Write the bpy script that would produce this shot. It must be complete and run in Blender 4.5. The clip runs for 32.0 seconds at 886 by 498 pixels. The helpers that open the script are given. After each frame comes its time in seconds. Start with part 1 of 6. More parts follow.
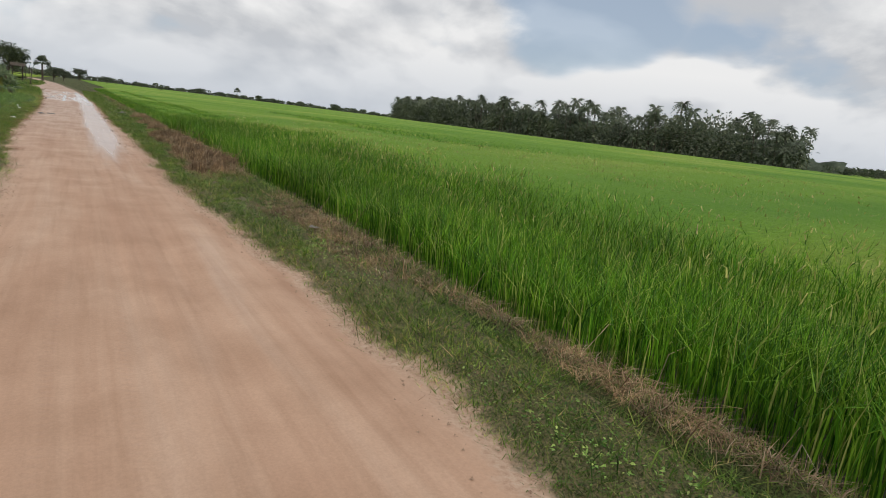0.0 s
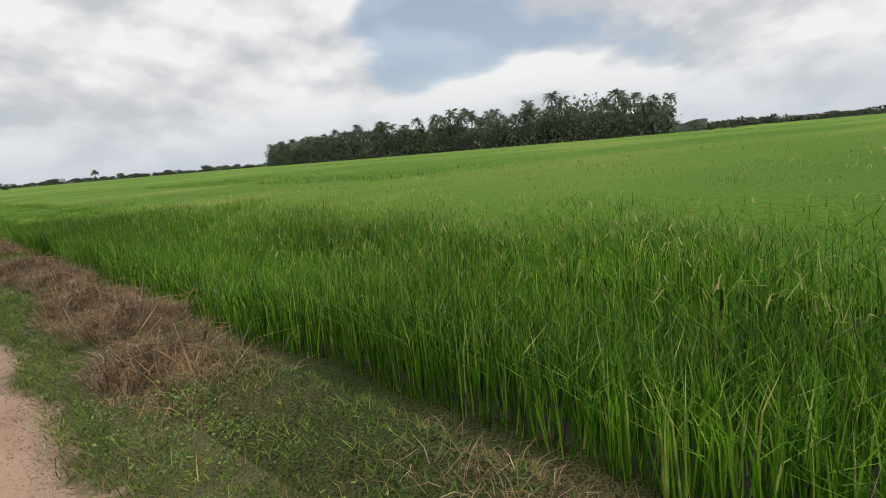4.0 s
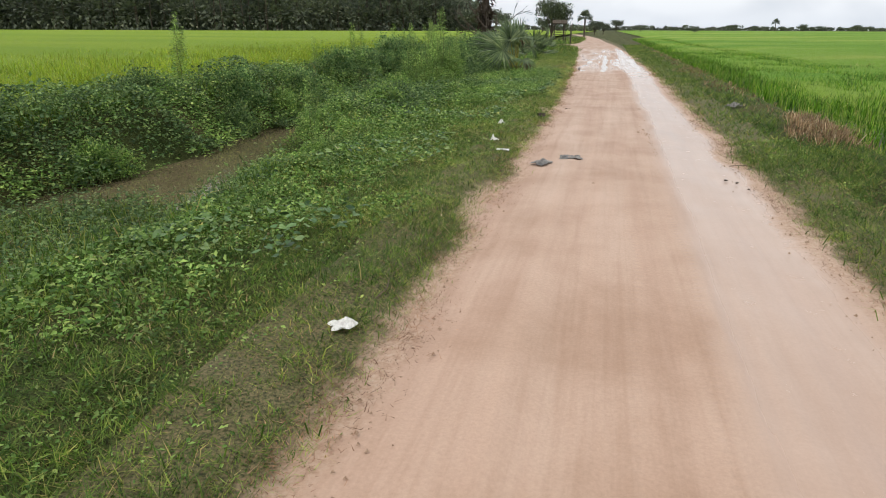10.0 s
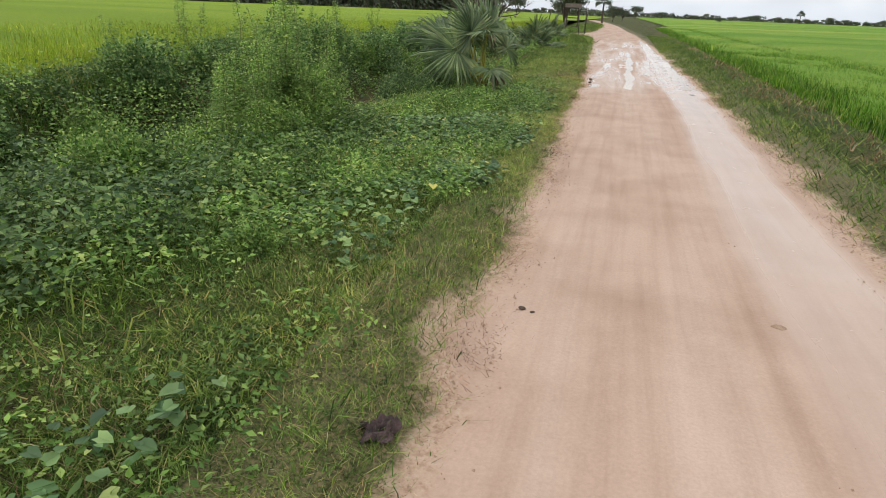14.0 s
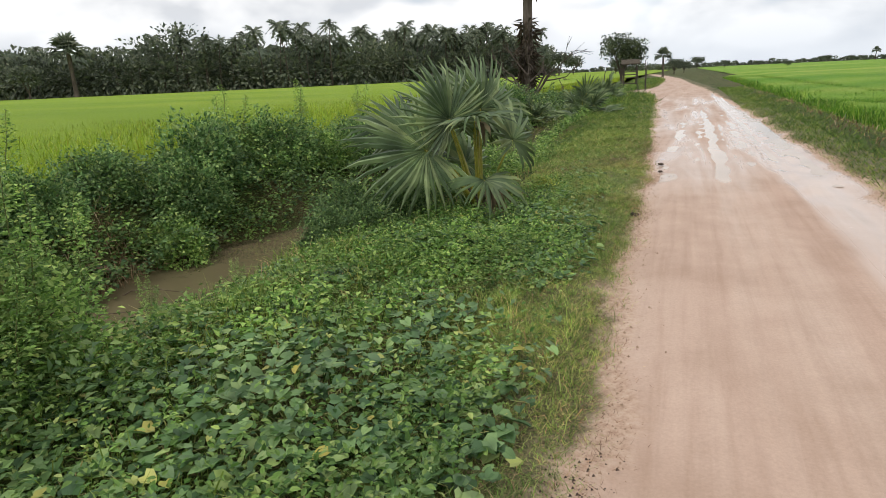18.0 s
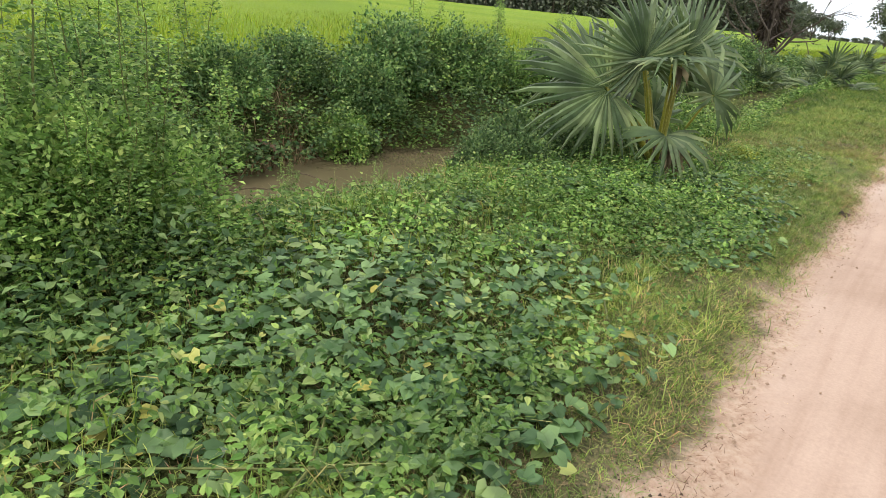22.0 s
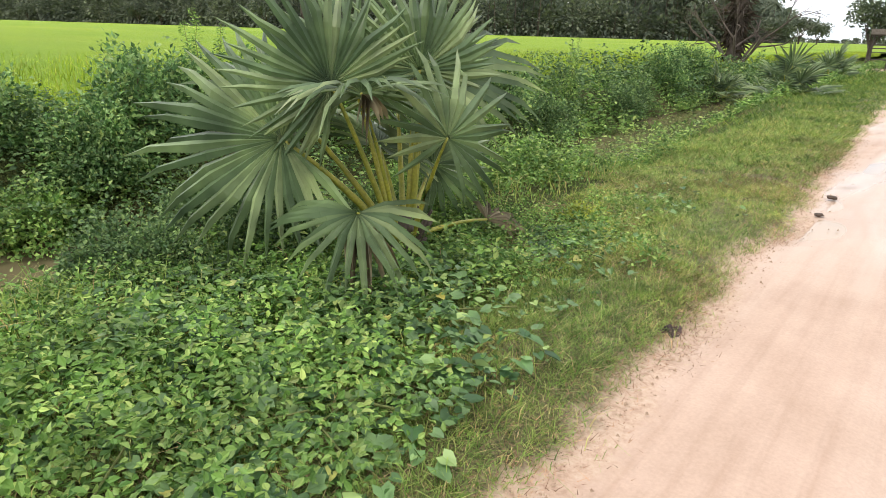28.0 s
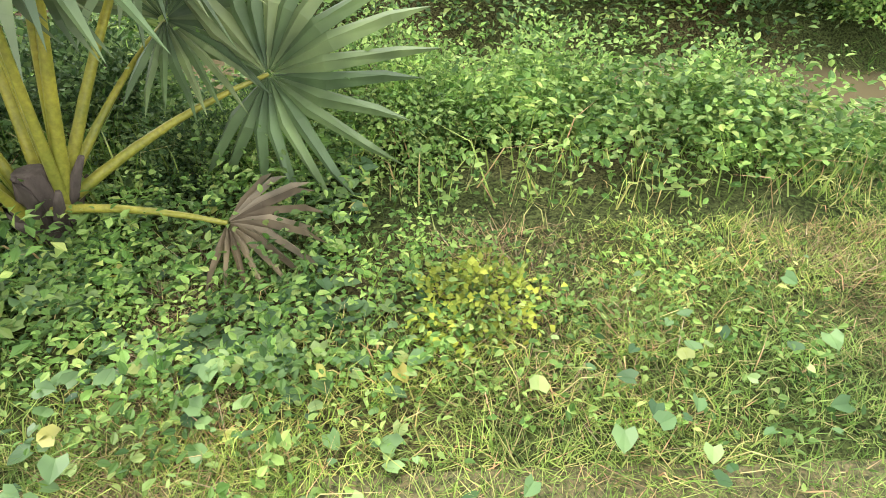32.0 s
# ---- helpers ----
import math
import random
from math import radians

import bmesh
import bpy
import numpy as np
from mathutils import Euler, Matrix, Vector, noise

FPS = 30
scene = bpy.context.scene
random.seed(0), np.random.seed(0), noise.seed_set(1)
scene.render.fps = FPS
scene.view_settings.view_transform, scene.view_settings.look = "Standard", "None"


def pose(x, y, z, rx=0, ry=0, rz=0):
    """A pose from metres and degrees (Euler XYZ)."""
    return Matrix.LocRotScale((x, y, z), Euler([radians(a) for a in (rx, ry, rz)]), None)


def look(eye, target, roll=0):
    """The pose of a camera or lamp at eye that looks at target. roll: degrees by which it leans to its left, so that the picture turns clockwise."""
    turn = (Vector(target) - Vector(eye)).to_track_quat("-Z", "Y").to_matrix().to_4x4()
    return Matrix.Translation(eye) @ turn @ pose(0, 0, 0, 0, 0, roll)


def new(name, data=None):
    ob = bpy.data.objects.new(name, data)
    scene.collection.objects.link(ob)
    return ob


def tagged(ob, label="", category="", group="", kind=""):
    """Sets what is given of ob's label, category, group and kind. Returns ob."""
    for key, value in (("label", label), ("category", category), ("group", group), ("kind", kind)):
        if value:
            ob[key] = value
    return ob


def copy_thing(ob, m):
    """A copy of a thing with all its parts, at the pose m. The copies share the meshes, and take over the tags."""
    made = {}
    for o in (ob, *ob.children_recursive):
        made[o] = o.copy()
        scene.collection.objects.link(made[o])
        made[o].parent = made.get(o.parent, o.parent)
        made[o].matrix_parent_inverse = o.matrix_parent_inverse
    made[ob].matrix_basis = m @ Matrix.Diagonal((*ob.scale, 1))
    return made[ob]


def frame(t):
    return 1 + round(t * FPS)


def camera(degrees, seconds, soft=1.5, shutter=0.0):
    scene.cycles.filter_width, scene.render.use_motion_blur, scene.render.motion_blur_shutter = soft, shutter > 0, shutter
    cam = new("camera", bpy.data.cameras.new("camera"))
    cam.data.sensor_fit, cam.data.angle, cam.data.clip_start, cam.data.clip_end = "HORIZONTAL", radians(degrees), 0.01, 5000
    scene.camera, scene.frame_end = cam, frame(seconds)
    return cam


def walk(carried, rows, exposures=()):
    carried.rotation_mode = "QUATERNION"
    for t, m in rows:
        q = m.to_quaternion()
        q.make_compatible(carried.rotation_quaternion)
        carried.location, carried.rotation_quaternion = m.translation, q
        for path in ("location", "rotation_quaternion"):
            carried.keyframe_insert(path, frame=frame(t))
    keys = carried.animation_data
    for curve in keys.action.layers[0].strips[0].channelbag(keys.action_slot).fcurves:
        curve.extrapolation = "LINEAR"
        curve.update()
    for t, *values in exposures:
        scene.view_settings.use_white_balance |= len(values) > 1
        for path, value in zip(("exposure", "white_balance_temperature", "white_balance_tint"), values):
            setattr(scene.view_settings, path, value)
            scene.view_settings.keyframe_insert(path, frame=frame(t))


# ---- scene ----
cam = camera(71.4, 32.0, 0.9)

# seconds, eye, (yaw to the left, pitch, lean)
PATH = [
    (0, (-0.211, -6.379, 1.475), (-31.70, -11.46, 7.03)),
    (0.5, (0.188, -5.440, 1.507), (-36.45, -12.73, 6.22)),
    (1, (0.493, -4.446, 1.534), (-35.77, -13.01, 1.22)),
    (1.5, (0.597, -3.397, 1.575), (-33.12, -10.35, 1.55)),
    (2, (0.754, -2.482, 1.550), (-31.36, -12.06, -0.73)),
    (2.5, (0.855, -1.548, 1.541), (-33.00, -13.54, -2.20)),
    (4.5, (0.673, 1.812, 1.534), (-41.79, -7.99, -5.13)),
    (5, (0.465, 2.896, 1.530), (-34.28, -9.01, -3.03)),
    (5.5, (0.290, 3.883, 1.534), (-29.36, -7.52, -1.82)),
    (6, (0.168, 4.839, 1.526), (-30.02, -7.30, -4.16)),
    (6.5, (-0.049, 5.869, 1.529), (-19.89, -11.25, -2.40)),
    (7, (-0.241, 6.944, 1.512), (-9.10, -13.24, 0.91)),
    (7.5, (-0.347, 7.855, 1.497), (0.83, -14.97, 0.00)),
    (8, (-0.457, 9.232, 1.466), (10.85, -18.24, -0.33)),
    (8.5, (-0.505, 10.618, 1.459), (12.15, -18.72, 2.54)),
    (9, (-0.559, 12.019, 1.466), (11.85, -20.19, 1.38)),
    (9.5, (-0.608, 13.443, 1.466), (13.47, -21.46, 0.77)),
    (10, (-0.604, 14.759, 1.480), (14.23, -19.66, 0.24)),
    (10.5, (-0.572, 15.966, 1.509), (9.75, -20.19, 0.54)),
    (11, (-0.535, 17.182, 1.508), (7.08, -20.09, 2.76)),
    (11.5, (-0.572, 18.372, 1.507), (11.94, -19.83, 0.59)),
    (12, (-0.641, 19.576, 1.527), (12.83, -19.15, 0.75)),
    (12.5, (-0.663, 20.778, 1.536), (15.02, -18.20, 0.11)),
    (13, (-0.743, 21.990, 1.545), (13.57, -19.29, -0.24)),
    (13.5, (-0.843, 23.111, 1.576), (15.26, -20.00, 1.28)),
    (14, (-0.940, 24.196, 1.576), (14.88, -21.33, 2.34)),
    (14.5, (-1.020, 25.185, 1.580), (14.28, -21.66, 3.00)),
    (16.5, (-1.240, 28.336, 1.568), (20.00, -18.94, 0.20)),
    (17, (-1.316, 28.885, 1.586), (19.06, -18.73, 2.02)),
    (17.5, (-1.280, 29.325, 1.614), (21.20, -15.70, 1.81)),
    (18, (-1.300, 29.727, 1.620), (21.65, -15.50, -2.60)),
    (18.5, (-1.325, 29.905, 1.596), (26.57, -15.03, 1.87)),
    (19, (-1.280, 30.022, 1.568), (37.14, -19.72, 0.32)),
    (19.5, (-1.269, 30.082, 1.541), (38.91, -20.34, 2.16)),
    (20, (-1.242, 30.122, 1.548), (37.00, -19.89, 1.88)),
    (20.5, (-1.217, 30.145, 1.583), (34.99, -21.39, -3.01)),
    (21, (-1.153, 30.148, 1.604), (37.84, -18.99, -2.68)),
    (21.5, (-1.133, 30.203, 1.568), (33.00, -18.18, 2.80)),
    (22, (-1.236, 30.252, 1.514), (38.06, -22.00, 5.99)),
    (22.5, (-1.181, 30.303, 1.522), (40.64, -20.81, 2.23)),
    (23, (-1.122, 30.412, 1.524), (42.01, -22.20, -0.15)),
    (23.5, (-1.076, 30.508, 1.528), (44.54, -24.58, -0.38)),
    (24, (-1.051, 30.643, 1.541), (46.65, -25.59, -0.97)),
    (24.5, (-1.039, 30.868, 1.512), (47.27, -26.80, -0.92)),
    (26.5, (-0.912, 32.281, 1.500), (57.00, -26.79, -4.07)),
    (27, (-0.878, 32.833, 1.500), (47.30, -24.74, -2.43)),
    (27.5, (-0.857, 33.317, 1.497), (45.91, -21.80, -4.95)),
    (28, (-0.875, 33.912, 1.484), (39.02, -19.46, 1.68)),
    (28.5, (-0.909, 34.559, 1.455), (40.65, -22.76, 1.65)),
    (29, (-1.039, 35.169, 1.446), (45.33, -22.06, 0.45)),
    (29.5, (-1.170, 35.848, 1.453), (52.24, -25.61, 3.90)),
    (30, (-1.228, 36.493, 1.463), (51.82, -25.80, 3.56)),
    (30.5, (-1.335, 37.043, 1.426), (54.99, -31.73, 10.45)),
    (31, (-1.347, 37.526, 1.470), (69.25, -33.68, 6.13)),
    (31.5, (-1.525, 38.014, 1.475), (80.40, -38.04, 5.37)),
    (32, (-1.570, 38.334, 1.449), (87.57, -37.44, 0.32)),
]


def view(eye, turn):
    yaw, pitch, lean = turn
    return pose(*eye, 90 + pitch, 0, yaw) @ pose(0, 0, 0, 0, 0, lean)


EXPOSURES = [(0, -1.0), (2, -0.98), (5, -0.92), (6, -1.02), (7, -0.92), (9, -0.62), (10, -0.56), (11, -0.62), (13, -0.58), (14, -0.56), (17, -0.47), (18, -0.54), (19, 0.0), (20, 0.30), (21, 0.02), (22, -0.06), (23, 0.26), (24, 0.36), (27, 0.33), (28, 0.17), (29, 0.10), (30, 0.62), (31, 0.78), (32, 0.90)]
walk(cam, [(t, view(eye, turn)) for t, eye, turn in PATH], EXPOSURES)

# ---- world and sun ----
SUN_ELEVATION, SUN_AZIMUTH = 58.0, 215.0   # azimuth from +y, clockwise
world = bpy.data.worlds.new("world")
scene.world = world
world.use_nodes = True
wn, wl = world.node_tree.nodes, world.node_tree.links
wn.clear()


def wnode(kind, **values):
    n = wn.new(kind)
    for k, v in values.items():
        n.inputs[k].default_value = v
    return n


sky = wn.new("ShaderNodeTexSky")
sky.sky_type, sky.sun_disc = "NISHITA", False
sky.sun_elevation, sky.sun_rotation = radians(SUN_ELEVATION), radians(SUN_AZIMUTH)
coord = wn.new("ShaderNodeTexCoord")
split = wn.new("ShaderNodeSeparateXYZ")
wl.new(coord.outputs["Generated"], split.inputs[0])


def wmath(op, a, b=None, clamp=False):
    n = wn.new("ShaderNodeMath")
    n.operation, n.use_clamp = op, clamp
    for i, v in enumerate((a, b)):
        if v is None:
            continue
        if isinstance(v, (int, float)):
            n.inputs[i].default_value = v
        else:
            wl.new(v, n.inputs[i])
    return n.outputs[0]


# heaped clouds: rounded lumps on wide banks, bright on top and grey below
up = wmath("MAXIMUM", split.outputs[2], 0.0)


def puff(lift):
    """Density of the cloud deck, looked up a little higher by lift."""
    mp = wn.new("ShaderNodeMapping")
    mp.inputs["Scale"].default_value = (1.0, 1.0, 1.9)
    mp.inputs["Location"].default_value = (4.3, 1.7, 0.6 + lift)
    wl.new(coord.outputs["Generated"], mp.inputs[0])
    bank = wnode("ShaderNodeTexNoise", Scale=2.1, Detail=9.0, Roughness=0.56, Distortion=0.25)
    wl.new(mp.outputs[0], bank.inputs["Vector"])
    warp = wn.new("ShaderNodeMix")
    warp.data_type = "VECTOR"
    warp.inputs[0].default_value = 0.16
    wl.new(mp.outputs[0], warp.inputs[4]), wl.new(bank.outputs["Color"], warp.inputs[5])
    lump = wn.new("ShaderNodeTexVoronoi")
    lump.feature = "SMOOTH_F1"
    lump.inputs["Scale"].default_value, lump.inputs["Smoothness"].default_value = 6.5, 0.45
    lump.inputs["Detail"].default_value, lump.inputs["Roughness"].default_value = 2.5, 0.5
    wl.new(warp.outputs[1], lump.inputs["Vector"])
    return wmath("ADD", wmath("MULTIPLY", bank.outputs["Fac"], 0.74), wmath("MULTIPLY", wmath("SUBTRACT", 0.9, lump.outputs["Distance"]), 0.26))


puffs, above = puff(0), puff(0.085)
wide_map = wn.new("ShaderNodeMapping")
wide_map.inputs["Scale"].default_value = (1.0, 1.0, 3.0)
wide_map.inputs["Location"].default_value = (1.3, 5.2, 2.2)
wl.new(coord.outputs["Generated"], wide_map.inputs[0])
broad = wnode("ShaderNodeTexNoise", Scale=1.5, Detail=4.0, Roughness=0.5)
wl.new(wide_map.outputs[0], broad.inputs["Vector"])
relief = wmath("ADD", wmath("MULTIPLY", wmath("SUBTRACT", puffs, above), 2.6), wmath("ADD", wmath("MULTIPLY", broad.outputs["Fac"], 0.75), 0.12))
# one wide gap of blue in the deck
gap = wnode("ShaderNodeVectorMath")
gap.operation = "DISTANCE"
GAP = view((0, 0, 0), (-41.0, 13.0, 0)) @ Vector((0, 0, -1))
gap.inputs[1].default_value = GAP
wl.new(coord.outputs["Generated"], gap.inputs[0])
hole = wmath("MULTIPLY", wmath("SUBTRACT", 1.0, wmath("DIVIDE", gap.outputs["Value"], 0.165), True), 0.62)
cover = wn.new("ShaderNodeMapRange")
cover.interpolation_type = "SMOOTHSTEP"
cover.inputs["From Min"].default_value, cover.inputs["From Max"].default_value = 0.10, 0.27
cover.inputs["To Min"].default_value = 0.52
wl.new(wmath("SUBTRACT", puffs, hole), cover.inputs["Value"])
tone = wn.new("ShaderNodeValToRGB")
tone.color_ramp.elements[0].position, tone.color_ramp.elements[0].color = 0.22, (0.96, 0.99, 1.04, 1)
tone.color_ramp.elements[1].position, tone.color_ramp.elements[1].color = 0.66, (1.50, 1.50, 1.50, 1)
wl.new(relief, tone.inputs[0])
haze = wn.new("ShaderNodeMix")
haze.data_type = "RGBA"
low = wmath("SUBTRACT", 1.0, wmath("DIVIDE", up, 0.11), True)
wl.new(wmath("MULTIPLY", low, 0.85), haze.inputs[0])
wl.new(tone.outputs[0], haze.inputs[6])
haze.inputs[7].default_value = (0.98, 1.06, 1.17, 1)
veil = wn.new("ShaderNodeMix")
veil.data_type = "RGBA"
wl.new(cover.outputs[0], veil.inputs[0])
veil.inputs[6].default_value = (0.90, 1.15, 1.50, 1)
wl.new(haze.outputs[2], veil.inputs[7])
skyb, cloudb = wnode("ShaderNodeBackground", Strength=0.15), wnode("ShaderNodeBackground", Strength=1.12)
wl.new(sky.outputs[0], skyb.inputs[0]), wl.new(veil.outputs[2], cloudb.inputs[0])
both, wout = wn.new("ShaderNodeMixShader"), wn.new("ShaderNodeOutputWorld")
wl.new(cover.outputs[0], both.inputs[0])
wl.new(skyb.outputs[0], both.inputs[1]), wl.new(cloudb.outputs[0], both.inputs[2])
wl.new(both.outputs[0], wout.inputs[0])

sun = new("sun", bpy.data.lights.new("sun", "SUN"))
sun.data.energy, sun.data.angle, sun.data.color = 1.5, radians(11), (1.0, 0.95, 0.87)
a = radians(SUN_AZIMUTH)
sun.matrix_world = look((math.sin(a) * 50, math.cos(a) * 50, 50 * math.tan(radians(SUN_ELEVATION))), (0, 0, 0))

# ---- materials ----
def material(name, rough=0.8, spec=0.3):
    m = bpy.data.materials.new(name)
    m.use_nodes = True
    b = m.node_tree.nodes["Principled BSDF"]
    b.inputs["Roughness"].default_value, b.inputs["Specular IOR Level"].default_value = rough, spec
    return m, m.node_tree.nodes, m.node_tree.links, b


def ramp(nodes, stops):
    r = nodes.new("ShaderNodeValToRGB")
    e = r.color_ramp.elements
    while len(e) < len(stops):
        e.new(0.5)
    for el, (at, c) in zip(e, stops):
        el.position, el.color = at, (*c, 1)
    return r


def noise_at(nodes, links, scale, detail=4.0, rough=0.55, stretch=None, distort=0.0):
    c = nodes.new("ShaderNodeTexCoord")
    n = nodes.new("ShaderNodeTexNoise")
    n.inputs["Scale"].default_value, n.inputs["Detail"].default_value = scale, detail
    n.inputs["Roughness"].default_value, n.inputs["Distortion"].default_value = rough, distort
    src = c.outputs["Object"]
    if stretch:
        mp = nodes.new("ShaderNodeMapping")
        mp.inputs["Scale"].default_value = stretch
        links.new(src, mp.inputs[0])
        src = mp.outputs[0]
    links.new(src, n.inputs["Vector"])
    return n


def mixed(nodes, links, fac, a, b, blend="MIX"):
    m = nodes.new("ShaderNodeMix")
    m.data_type, m.blend_type = "RGBA", blend
    for i, v in ((0, fac), (6, a), (7, b)):
        if isinstance(v, (int, float)):
            m.inputs[i].default_value = v
        elif isinstance(v, tuple):
            m.inputs[i].default_value = (*v, 1)
        else:
            links.new(v, m.inputs[i])
    return m.outputs[2]


def bump(nodes, links, b, height, strength=0.4, distance=0.02):
    n = nodes.new("ShaderNodeBump")
    n.inputs["Strength"].default_value, n.inputs["Distance"].default_value = strength, distance
    links.new(height, n.inputs["Height"]), links.new(n.outputs[0], b.inputs["Normal"])


def leafy(name, stops, patch_scale=0.6, patch=((0.7, 0.7, 0.7), (1.25, 1.2, 1.1)), thin=0.24, rough=0.5, spec=0.25, clump=6.0):
    """A leaf or blade: its colour varies from piece to piece and in wide patches; light shines through it."""
    m, n, l, b = material(name, rough, spec)
    geo = n.new("ShaderNodeNewGeometry")
    r = ramp(n, stops)
    l.new(geo.outputs["Random Per Island"], r.inputs[0])
    p = ramp(n, [(0.35, patch[0]), (0.65, patch[1])])
    l.new(noise_at(n, l, patch_scale, 3.0).outputs["Fac"], p.inputs[0])
    q = ramp(n, [(0.34, (0.60, 0.62, 0.62)), (0.66, (1.34, 1.32, 1.25))])
    l.new(noise_at(n, l, clump, 2.0).outputs["Fac"], q.inputs[0])
    col = mixed(n, l, 1.0, mixed(n, l, 1.0, r.outputs[0], p.outputs[0], "MULTIPLY"), q.outputs[0], "MULTIPLY")
    col = mixed(n, l, 1.0, col, (1.05, 0.98, 1.06), "MULTIPLY")
    l.new(col, b.inputs["Base Color"])
    t = n.new("ShaderNodeBsdfTranslucent")
    l.new(col, t.inputs[0])
    mx = n.new("ShaderNodeMixShader")
    mx.inputs[0].default_value = thin
    l.new(b.outputs[0], mx.inputs[1]), l.new(t.outputs[0], mx.inputs[2])
    l.new(mx.outputs[0], n["Material Output"].inputs[0])
    return m


def plain(name, a, b2, scale, rough=0.8, spec=0.3, relief=0.3, distance=0.01, stretch=None, metal=0.0):
    """A surface with two tones at two scales and a fine relief."""
    m, n, l, b = material(name, rough, spec)
    n1, n2 = noise_at(n, l, scale, 5.0, stretch=stretch), noise_at(n, l, scale * 9, 4.0, stretch=stretch)
    r = ramp(n, [(0.3, a), (0.7, b2)])
    l.new(n1.outputs["Fac"], r.inputs[0])
    g = ramp(n, [(0.3, (0.75, 0.75, 0.75)), (0.7, (1.2, 1.2, 1.2))])
    l.new(n2.outputs["Fac"], g.inputs[0])
    l.new(mixed(n, l, 1.0, r.outputs[0], g.outputs[0], "MULTIPLY"), b.inputs["Base Color"])
    b.inputs["Metallic"].default_value = metal
    bump(n, l, b, n2.outputs["Fac"], relief, distance)
    return m


RICE = leafy("rice_blade", [(0.0, (0.020, 0.080, 0.006)), (0.45, (0.085, 0.255, 0.014)), (0.85, (0.21, 0.42, 0.032)), (1.0, (0.44, 0.50, 0.15))], 0.35, rough=0.5, spec=0.22)
RICE_HEAD = leafy("rice_seed_head", [(0.0, (0.26, 0.33, 0.07)), (0.6, (0.42, 0.46, 0.14)), (1.0, (0.56, 0.54, 0.26))], 0.35, rough=0.7, spec=0.2)
RICE_PALE = leafy("ripening_rice_blade", [(0.0, (0.19, 0.33, 0.022)), (0.7, (0.29, 0.42, 0.035)), (1.0, (0.40, 0.46, 0.07))], 0.2)
GRASS = leafy("verge_grass_blade", [(0.0, (0.03, 0.085, 0.012)), (0.4, (0.09, 0.20, 0.028)), (0.8, (0.21, 0.335, 0.06)), (0.94, (0.33, 0.40, 0.10)), (1.0, (0.46, 0.36, 0.19))], 0.8, ((0.72, 0.76, 0.74), (1.28, 1.16, 1.0)), clump=9.0)
GRASS_PALE = leafy("pale_grass_blade", [(0.0, (0.09, 0.165, 0.032)), (0.35, (0.20, 0.37, 0.07)), (0.75, (0.37, 0.51, 0.13)), (0.9, (0.53, 0.55, 0.22)), (1.0, (0.58, 0.38, 0.22))], 0.8, ((0.78, 0.8, 0.8), (1.25, 1.1, 1.05)), clump=9.0)
STRAW = leafy("dead_grass_straw", [(0.0, (0.13, 0.090, 0.05)), (0.5, (0.285, 0.205, 0.115)), (0.9, (0.43, 0.345, 0.21)), (1.0, (0.60, 0.54, 0.38))], 1.5, thin=0.15, rough=0.8)
CREEPER = leafy("creeper_leaf", [(0.0, (0.045, 0.11, 0.038)), (0.4, (0.115, 0.225, 0.08)), (0.8, (0.21, 0.345, 0.125)), (0.96, (0.32, 0.45, 0.15)), (1.0, (0.50, 0.46, 0.10))], 1.2, ((0.84, 0.88, 0.90), (1.16, 1.13, 1.05)), thin=0.2, rough=0.42, spec=0.35, clump=5.0)
BUSH = leafy("bush_leaf", [(0.0, (0.05, 0.125, 0.04)), (0.5, (0.145, 0.295, 0.095)), (0.9, (0.31, 0.48, 0.175)), (1.0, (0.36, 0.48, 0.14))], 1.0, thin=0.25, rough=0.45, spec=0.3, clump=3.5)
BUSH_DARK = leafy("dark_bush_leaf", [(0.0, (0.045, 0.105, 0.038)), (0.6, (0.13, 0.24, 0.085)), (1.0, (0.25, 0.38, 0.135))], 1.0, thin=0.22, clump=3.5)
WEED = leafy("weed_leaf", [(0.0, (0.06, 0.155, 0.032)), (0.5, (0.185, 0.355, 0.08)), (0.9, (0.32, 0.49, 0.135)), (1.0, (0.43, 0.55, 0.17))], 1.4, thin=0.28, rough=0.45, spec=0.28, clump=4.0)
SHRUB = leafy("fresh_shrub_leaf", [(0.0, (0.09, 0.20, 0.05)), (0.5, (0.25, 0.45, 0.11)), (0.9, (0.42, 0.61, 0.19)), (1.0, (0.50, 0.64, 0.20))], 1.4, thin=0.3, rough=0.45, spec=0.28, clump=4.0)
FAN = leafy("fan_palm_leaf", [(0.0, (0.10, 0.17, 0.08)), (0.6, (0.17, 0.26, 0.115)), (1.0, (0.29, 0.38, 0.18))], 2.5, thin=0.22, rough=0.42, spec=0.4, clump=3.0)
FAN_DRY = leafy("dry_fan_leaf", [(0.0, (0.15, 0.125, 0.08)), (0.6, (0.27, 0.235, 0.145)), (1.0, (0.42, 0.38, 0.26))], 2.5, thin=0.15, rough=0.7)
# distant foliage: greyer and paler, the haze of distance put into its colour
COCO = leafy("hazed_coconut_frond", [(0.0, (0.08, 0.112, 0.075)), (0.6, (0.135, 0.18, 0.115)), (1.0, (0.21, 0.25, 0.16))], 0.05, thin=0.2)
FAR_TREE = leafy("hazed_far_leaf", [(0.0, (0.085, 0.115, 0.085)), (0.6, (0.14, 0.18, 0.125)), (1.0, (0.21, 0.25, 0.165))], 0.05, thin=0.15)
BARK = plain("grey_bark", (0.07, 0.055, 0.045), (0.16, 0.13, 0.11), 3.0, 0.9, 0.2, 0.6, 0.03, (1, 1, 0.35))
STEM = plain("green_stem", (0.10, 0.14, 0.04), (0.20, 0.20, 0.07), 8.0, 0.7)
